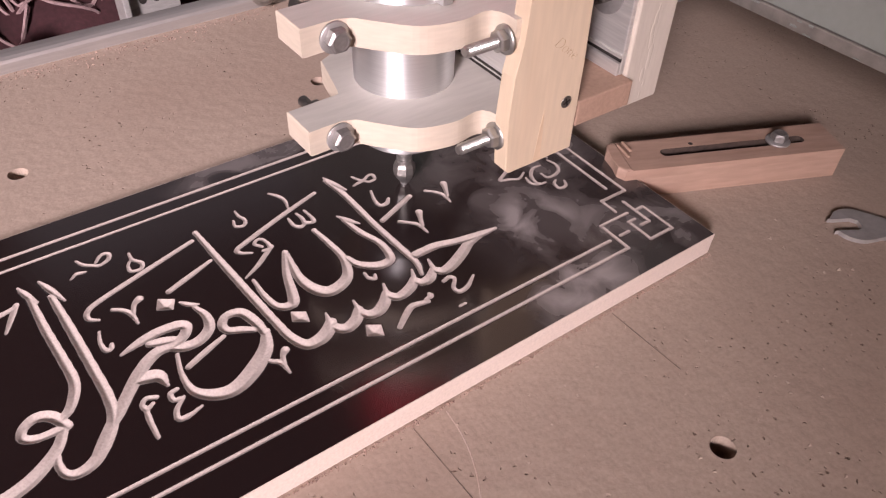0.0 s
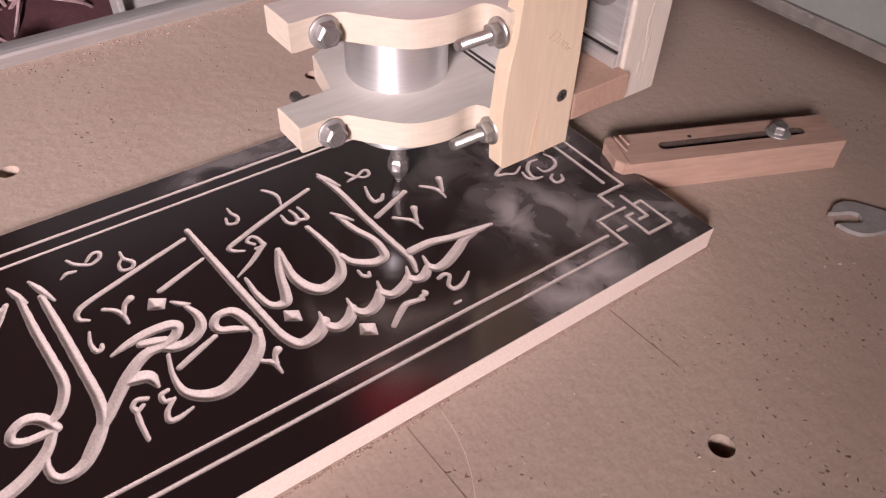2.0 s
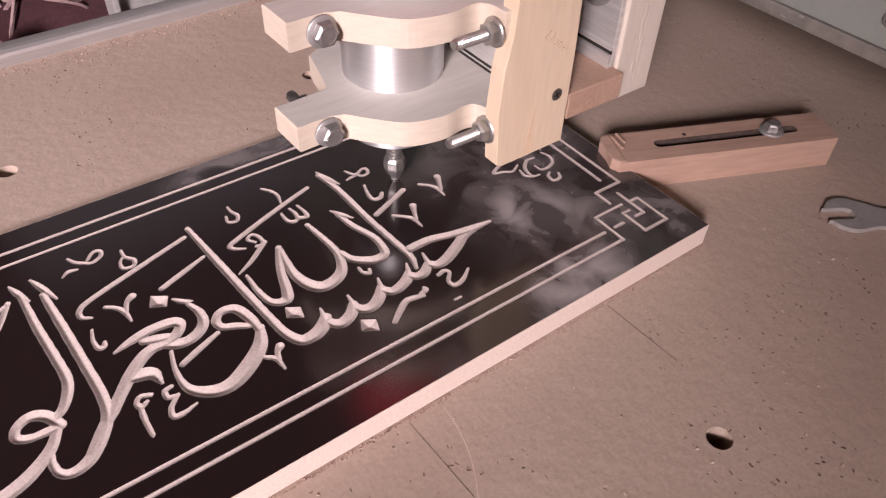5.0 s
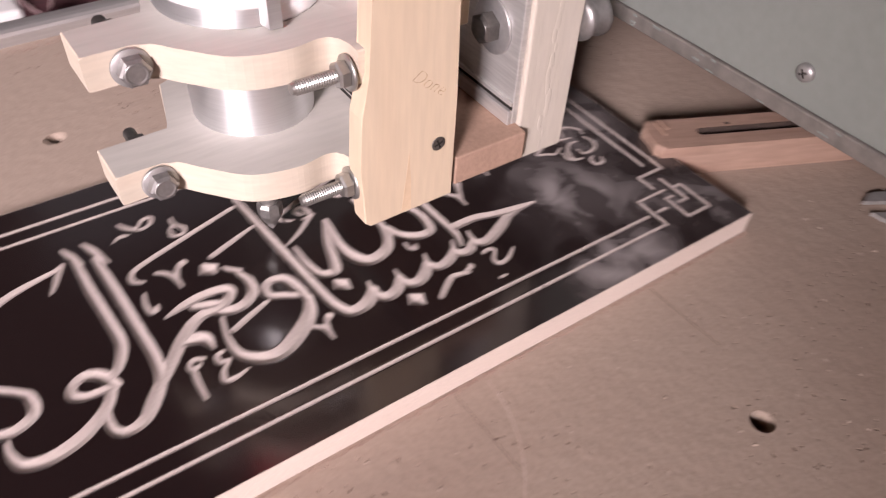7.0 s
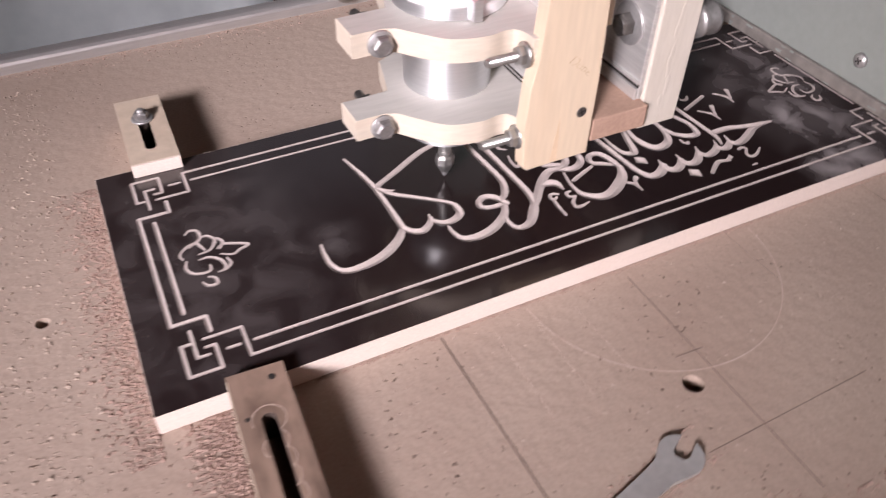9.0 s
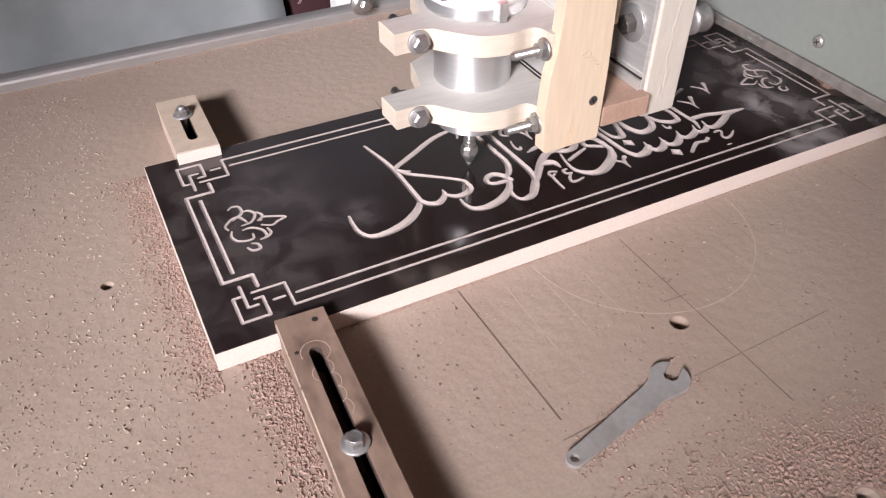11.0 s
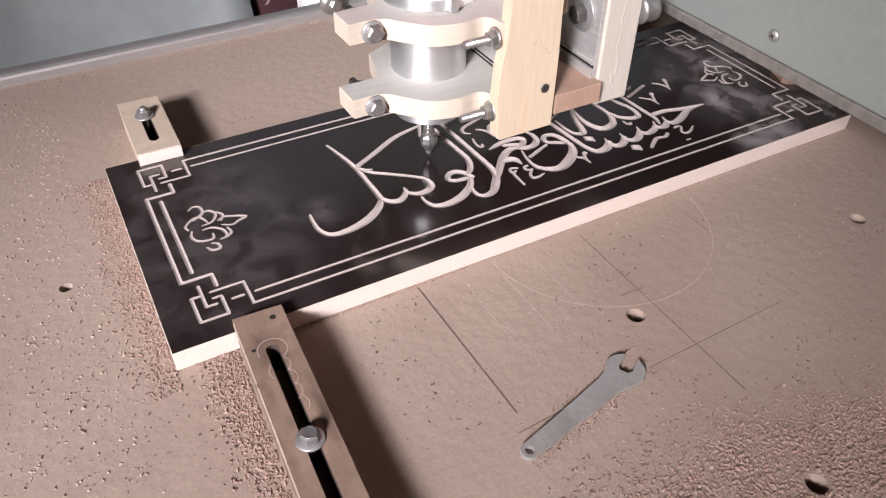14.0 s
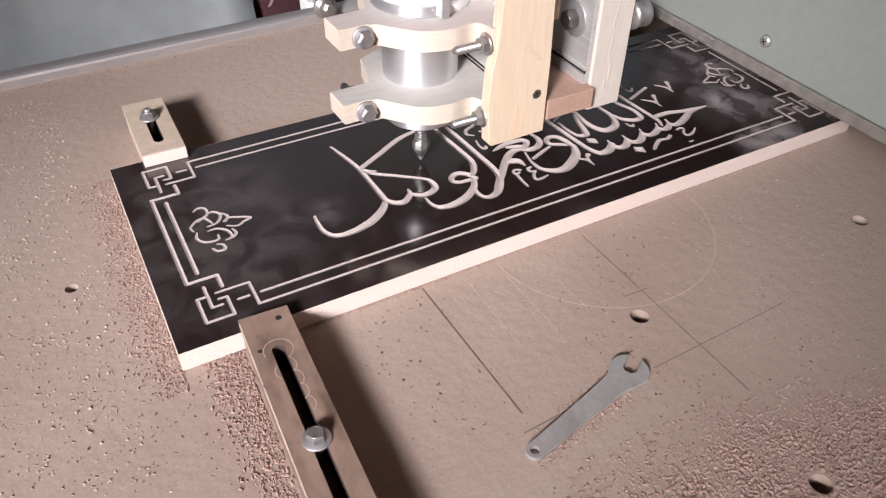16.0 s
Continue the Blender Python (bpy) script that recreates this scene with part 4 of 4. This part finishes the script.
    for x, z in ((0.0500, 0.078), (0.0520, 0.070), (0.0545, 0.085)):
        bm = bmesh.new()
        for a, b in (((0, 0.003), (0.0028, -0.004)),):
            d = Vector((b[0] - a[0], 0, b[1] - a[1]))
            box(bm, (0, -0.0001, -0.00018), (d.length, 0.0001, 0.00018), m=Matrix.Translation((x + a[0], -0.08575, z + a[1])) @ pose(0, -math.degrees(math.atan2(d.z, d.x)), 0))
        part("pencil_scribble", bm, FAINT, board)
    bm = bmesh.new()
    prism(bm, [(0.0415, 0.0595), (0.0475, 0.0590), (0.0470, 0.080), (0.0458, 0.096), (0.0440, 0.080)], 0.00852, 0.0087, m=Matrix.Translation((0, -0.0770, 0)) @ pose(0, 0, 0, 90, 0, 0))
    part("stain", bm, STAIN, board)
    # inner strip behind the board's edge
    bm = bmesh.new()
    box(bm, (0.0748, -0.072, 0.150), (0.088, -0.050, 0.40), 0.001)
    part("inner_strip", bm, PINE, s)
    # the metal plate that joins the clamp boards to the slide
    bm = bmesh.new()
    box(bm, (0.0460, -0.0715, 0.0942), (0.0500, 0.058, 0.1406), 0.0004)
    box(bm, (0.0460, -0.0715, 0.1580), (0.0500, 0.058, 0.40), 0.0004)
    plate = part("joint_plate", bm, ALUFLAT, s, "scratched bare aluminium joint plate")
    for z in (0.0958, 0.0992):
        bm = bmesh.new()
        box(bm, (0.0454, -0.0700, z - 0.0008), (0.0461, 0.012, z + 0.0008))
        part("groove", bm, BLACK, plate)
    return s


def cross_carriage():
    """Slides along the beam, and carries the slide's rails. Same origin, but never rises."""
    c = thing("cross_carriage", "cross carriage of plywood with aluminium rail plate, shelf and wheels", "carriage")
    bm = bmesh.new()
    box(bm, (0.1268, -0.0765, 0.0600), (0.1625, 0.075, 0.44), 0.0012)
    part("back_board", bm, STRIP, c, "pale plywood board with glue drips")
    bm = bmesh.new()
    for k in range(46):
        z = 0.066 + k * 0.008
        r = random.uniform(0.0012, 0.0032)
        bmesh.ops.create_icosphere(bm, subdivisions=2, radius=r, matrix=Matrix.LocRotScale((0.1445 + random.uniform(-0.002, 0.002), -0.0767, z), None, (0.7, 0.10, 2.2)))
    part("glue_bead", bm, STRIP, c)["kind"] = "stuff"
    bm = bmesh.new()
    box(bm, (0.1225, -0.0740, 0.0860), (0.1266, 0.070, 0.44), 0.0008)
    plate = part("rail_plate", bm, ALUFLAT, c, "scratched bare aluminium rail plate")
    bm = bmesh.new()
    box(bm, (0.1195, -0.0738, 0.0862), (0.1224, 0.070, 0.0955), 0.0006)
    box(bm, (0.1205, -0.0738, 0.0985), (0.1224, 0.070, 0.1010), 0.0004)
    part("rail_lip", bm, ALUFLAT, plate)
    bm = bmesh.new()
    box(bm, (0.1216, -0.0736, 0.0956), (0.12235, 0.070, 0.0984))
    part("groove", bm, BLACK, plate)
    for y, z in ((-0.050, 0.137), (-0.050, 0.235), (0.03, 0.137)):
        bolt(plate, pose(0.1224, y, z, 0, -90, 0), 0.0088, 0.0160, 0.0085, DARKSTEEL)
    bm = bmesh.new()
    box(bm, (0.0775, -0.0835, 0.0672), (0.1264, 0.065, 0.0858), 0.001)
    part("shelf", bm, SHELF, c, "brown fibreboard shelf block")
    bm = bmesh.new()
    lathe(bm, [(0.004, 0.0858), (0.004, 0.44)], pose(0.094, -0.050, 0), 20)
    part("guide_rod", bm, ZINC, c, "vertical bright steel guide rod")
    for y in (-0.070, 0.055):
        bm = bmesh.new()
        m = pose(0.1640, y, 0.139, 0, 90, 0)
        lathe(bm, [(0.005, -0.001), (0.008, 0.0), (0.0125, 0.001), (0.0125, 0.004), (0.0102, 0.0085), (0.0125, 0.013), (0.0125, 0.016), (0.007, 0.017), (0.005, 0.0225)], m, 36)
        part("guide_wheel", bm, HEXHEAD, c, "bright grooved metal guide wheel")
    return c


BEAM = gantry_beam()
CARRIAGE = cross_carriage()
SLIDE = z_slide()


# ---------------------------------------------------------------- beyond the far edge of the bed
def heap(x, y):
    """Height of the heaped cloth."""
    return -0.19 + 0.10 * abs(noise.noise(((x - 0.275) * 9, (y - 0.64) * 14.3, 7))) + 0.16 * math.sin(math.pi * (y - 0.64) / 0.28)


def beyond():
    bm = bmesh.new()
    n = 26
    rows = [[bm.verts.new((-0.75 + 1.02 * i / n, 0.64 + 0.03 * noise.noise((i * 0.35, j * 0.3, 1)) + 0.012 * j, -0.20 + 0.30 * j / 10 + 0.01 * noise.noise((i * 0.5, j * 0.5, 4)))) for i in range(n + 1)] for j in range(11)]
    for a, b in zip(rows, rows[1:]):
        for k in range(n):
            bm.faces.new((a[k], a[k + 1], b[k + 1], b[k])).smooth = True
    ob = part("plastic_sheet", bm, SHEET)
    md = ob.modifiers.new("thick", "SOLIDIFY")
    md.thickness = 0.004
    tagged(ob, "dirty pale plastic sheeting behind the machine", "sheeting")
    ob = thing("storage_shelf", "low dark wooden shelf behind the machine", "shelf")
    for lo, hi in (((-0.8, 0.6, -0.22), (1.4, 1.0, -0.20)),):
        bm = bmesh.new()
        box(bm, lo, hi, 0.002)
        part("board", bm, SHELF, ob)
    for x in (-0.78, 1.36):
        bm = bmesh.new()
        box(bm, (x, 0.62, -0.78), (x + 0.04, 0.98, -0.22), 0.002)
        part("leg", bm, SHELF, ob)
    bm = bmesh.new()
    n = 30
    rows = [[bm.verts.new((0.275 + 1.0 * i / n, 0.64 + 0.28 * j / 10, heap(0.275 + 1.0 * i / n, 0.64 + 0.28 * j / 10))) for i in range(n + 1)] for j in range(11)]
    for a, b in zip(rows, rows[1:]):
        for k in range(n):
            bm.faces.new((a[k], a[k + 1], b[k + 1], b[k])).smooth = True
    ob = part("folded_cloth", bm, CLOTH)
    md = ob.modifiers.new("thick", "SOLIDIFY")
    md.thickness = 0.006
    tagged(ob, "dark red patterned cloth heaped on the shelf", "cloth")
    bm = bmesh.new()
    box(bm, (0.322, 0.60, -0.20), (0.356, 0.636, -0.012), 0.004)
    tagged(part("white_block", bm, WHITE), "small dirty white plastic block behind the rail", "block")
    bm = bmesh.new()
    box(bm, (0.488, 0.604, -0.20), (0.4945, 0.640, 0.008), 0.001)
    box(bm, (0.4950, 0.618, -0.20), (0.552, 0.624, 0.004), 0.001)
    bracket = tagged(part("metal_bracket", bm, ALUFLAT), "bare aluminium angle bracket behind the rail", "bracket")
    for x in (0.512, 0.527):
        bm = bmesh.new()
        lathe(bm, [(0.0042, -0.0002), (0.0042, 0.0006)], pose(x, 0.6179, -0.012, 90, 0, 0), 16)
        part("bolt_hole", bm, BLACK, bracket)
    for k in range(9):
        bm = bmesh.new()
        cx, cy, r = 0.30 + 0.026 * k, 0.725 + 0.022 * (k % 3), random.uniform(0.016, 0.032)
        line = [(cx + r * math.cos(a) * (1 + 0.12 * a), cy + r * math.sin(a)) for a in np.linspace(0, 7.5, 30)]
        pts = [(x, y, heap(x, y) + 0.007) for x, y in line]
        for a, b in zip(pts, pts[1:]):
            d = Vector(b) - Vector(a)
            box(bm, (0, -0.0016, -0.0016), (d.length, 0.0016, 0.0016), m=Matrix.Translation(a) @ d.to_track_quat("X", "Z").to_matrix().to_4x4())
        ob = part("cord", bm, YARN)
        tagged(ob, "pale pinkish cord curled on the dark cloth", "cord", "cords on the cloth")


beyond()


# ---------------------------------------------------------------- sawdust
def crumbs(name, label, count, place, big=0.0016, material=None):
    verts, faces = [], []
    for _ in range(count):
        x, y = place()
        r = random.uniform(0.25, 1.0) ** 2 * big + 0.0003
        a = random.uniform(0, 6.3)
        b = len(verts)
        for k in range(3):
            verts.append((x + r * math.cos(a + 2.1 * k) * random.uniform(0.6, 1.3), y + r * math.sin(a + 2.1 * k) * random.uniform(0.6, 1.3), 0.0001))
        verts.append((x + random.uniform(-r, r) * 0.5, y + random.uniform(-r, r) * 0.5, r * random.uniform(0.5, 1.0)))
        faces += [(b, b + 1, b + 3), (b + 1, b + 2, b + 3), (b + 2, b, b + 3)]
    me = bpy.data.meshes.new(name)
    me.from_pydata(verts, [], faces)
    me.materials.append(material or DUST)
    return tagged(new(name, me), label, "sawdust", kind="stuff")


def dust_edge(x):
    """Far edge of the bank of dust on the near side of the bed."""
    return -0.208 - 0.28 * max(0, x - 0.32) - 0.22 * max(0, 0.20 - x) + 0.008 * noise.noise((x * 30, 2, 5))


def dust_bank():
    """A lumpy sheet of dust that thins out into single grains."""
    step, x0, y0 = 0.00085, 0.12, -0.37
    nx, ny = 470, 200
    verts, faces = [], []
    for j in range(ny):
        for i in range(nx):
            x, y = x0 + i * step, y0 + j * step
            q = Vector((x, y, 0))
            lump = noise.noise(q * 480) + 0.6 * noise.noise(q * 800 + Vector((3, 1, 4)))
            patchy = noise.noise(q * 45 + Vector((7, 7, 7)))
            depth = min(1, (dust_edge(x) - y) / 0.03, (0.52 - x) / 0.06)
            z = 0.0001 + 0.0024 * lump - 0.0012 * (1 - max(-1, depth)) + 0.0005 * patchy
            if (x - 0.331) ** 2 + (y + 0.281) ** 2 < 0.0085 ** 2:
                z = -0.002
            verts.append((x, y, max(z, -0.0008)))
    for j in range(ny - 1):
        for i in range(nx - 1):
            a = j * nx + i
            f = (a, a + 1, a + nx + 1, a + nx)
            if max(verts[k][2] for k in f) > 0 and not any(verts[k][2] < -0.0015 for k in f):
                faces.append(f)
    me = bpy.data.meshes.new("sawdust")
    me.from_pydata(verts, [], faces)
    me.materials.append(DUST)
    tagged(new("sawdust", me), "bank of coarse brownish sawdust lying on the bed", "sawdust", kind="stuff")


def dusty():
    def beside_left():
        return -abs(random.gauss(0, 0.014)) - 0.0005, random.uniform(-0.02, 0.27) ** 1.0

    def wide_left():
        return -0.03 - abs(random.gauss(0, 0.16)), random.uniform(-0.28, 0.46)

    def near_corner():
        y = -abs(random.gauss(0, 0.085))
        return 0.0435 + 0.047 * y - abs(random.gauss(0, 0.013)), y

    def near_right():
        x = random.uniform(0.13, 0.52)
        return x, dust_edge(x) + 0.012 - 0.13 * random.random() ** 0.8

    def round_wrench():
        t = random.uniform(0, 0.125)
        return 0.1835 + t * 0.972 + random.gauss(0, 0.004), -0.1765 + t * 0.233 - (0.0095 + 0.02 * t) * random.choice((-1, 1, 1)) + random.gauss(0, 0.0022)

    def along_front():
        return random.uniform(0.1, 0.70), -0.001 - abs(random.gauss(0, 0.0012))

    def near_bed():
        return random.uniform(0.09, 0.98), -0.004 - 0.30 * random.random()

    def far_strip():
        x = random.uniform(-0.4, 0.62)
        return x, 0.5005 + 0.0192 * (x - 0.09) - abs(random.gauss(0, 0.012))

    def out(f):
        """Keep crumbs off the panel."""
        def g():
            while True:
                x, y = f()
                if not (-0.0005 < x < 0.7005 and -0.0005 < y < 0.2575) and all((x - hx / 1000) ** 2 + (y - hy / 1000) ** 2 > 0.0088 ** 2 for hx, hy in HOLES):
                    return x, y
        return g

    crumbs("sawdust", "pinkish sawdust crumbs heaped beside the panel's short edge", 3000, out(beside_left), 0.0018)
    crumbs("sawdust", "thin scatter of sawdust over the bed", 4600, out(wide_left), 0.0017, CHIPS)
    crumbs("sawdust", "sawdust piled at the panel's corner", 2600, out(near_corner), 0.0019)
    crumbs("sawdust", "coarse sawdust spread over the bed's near side", 6500, out(near_right), 0.0017)
    dust_bank()
    crumbs("sawdust", "sawdust pushed up round the wrench", 420, out(round_wrench), 0.0015)
    crumbs("sawdust", "fine dust line along the panel's long edge", 1500, out(along_front), 0.0008)
    crumbs("sawdust", "single wood chips strewn over the clear bed", 420, out(near_bed), 0.0014, CHIPS)
    crumbs("sawdust", "sawdust lying along the far rail", 1500, far_strip, 0.0014)


dusty()


# ---------------------------------------------------------------- what moves
TIP = [
    (0.0, 0.5526, 0.1643, 0.0135), (0.5, 0.5513, 0.1617, 0.0137), (1.0, 0.5434, 0.1590, 0.0137), (1.5, 0.5527, 0.1627, 0.0135),
    (2.0, 0.5526, 0.1644, 0.0133), (2.5, 0.5568, 0.1683, 0.0138), (3.0, 0.5514, 0.1646, 0.0132), (3.5, 0.5456, 0.1648, 0.0135),
    (4.0, 0.5443, 0.1641, 0.0138), (4.2, 0.5460, 0.1641, 0.0138), (5.2, 0.5500, 0.1640, 0.0138), (6.0, 0.5450, 0.1615, 0.0200), (6.3, 0.5165, 0.1575, 0.0244),
    (6.5, 0.4874, 0.1550, 0.0244), (7.0, 0.4127, 0.1491, 0.0240), (7.5, 0.3359, 0.1417, 0.0238), (8.0, 0.2724, 0.1340, 0.0275),
    (8.5, 0.2626, 0.1324, 0.0268), (9.0, 0.2631, 0.1384, 0.0197), (9.2, 0.2640, 0.1380, 0.0192), (10.3, 0.2670, 0.1300, 0.0190), (11.5, 0.2705, 0.1208, 0.0190),
    (12.0, 0.2693, 0.1237, 0.0190), (12.5, 0.2710, 0.1295, 0.0190), (13.0, 0.2742, 0.1365, 0.0190), (13.5, 0.2770, 0.1375, 0.0190),
    (14.0, 0.2748, 0.1364, 0.0190), (14.5, 0.2724, 0.1331, 0.0190), (15.0, 0.2692, 0.1260, 0.0190), (15.5, 0.2663, 0.1306, 0.0190), (16.0, 0.2622, 0.1358, 0.0190),
]


def motions():
    walk(SLIDE, [(t, pose(x, y, z)) for t, x, y, z in TIP])
    walk(CARRIAGE, [(t, pose(x, y, 0.0175)) for t, x, y, z in TIP])
    walk(BEAM, [(t, pose(x + GAP, 0, 0)) for t, x, y, z in TIP])


motions()
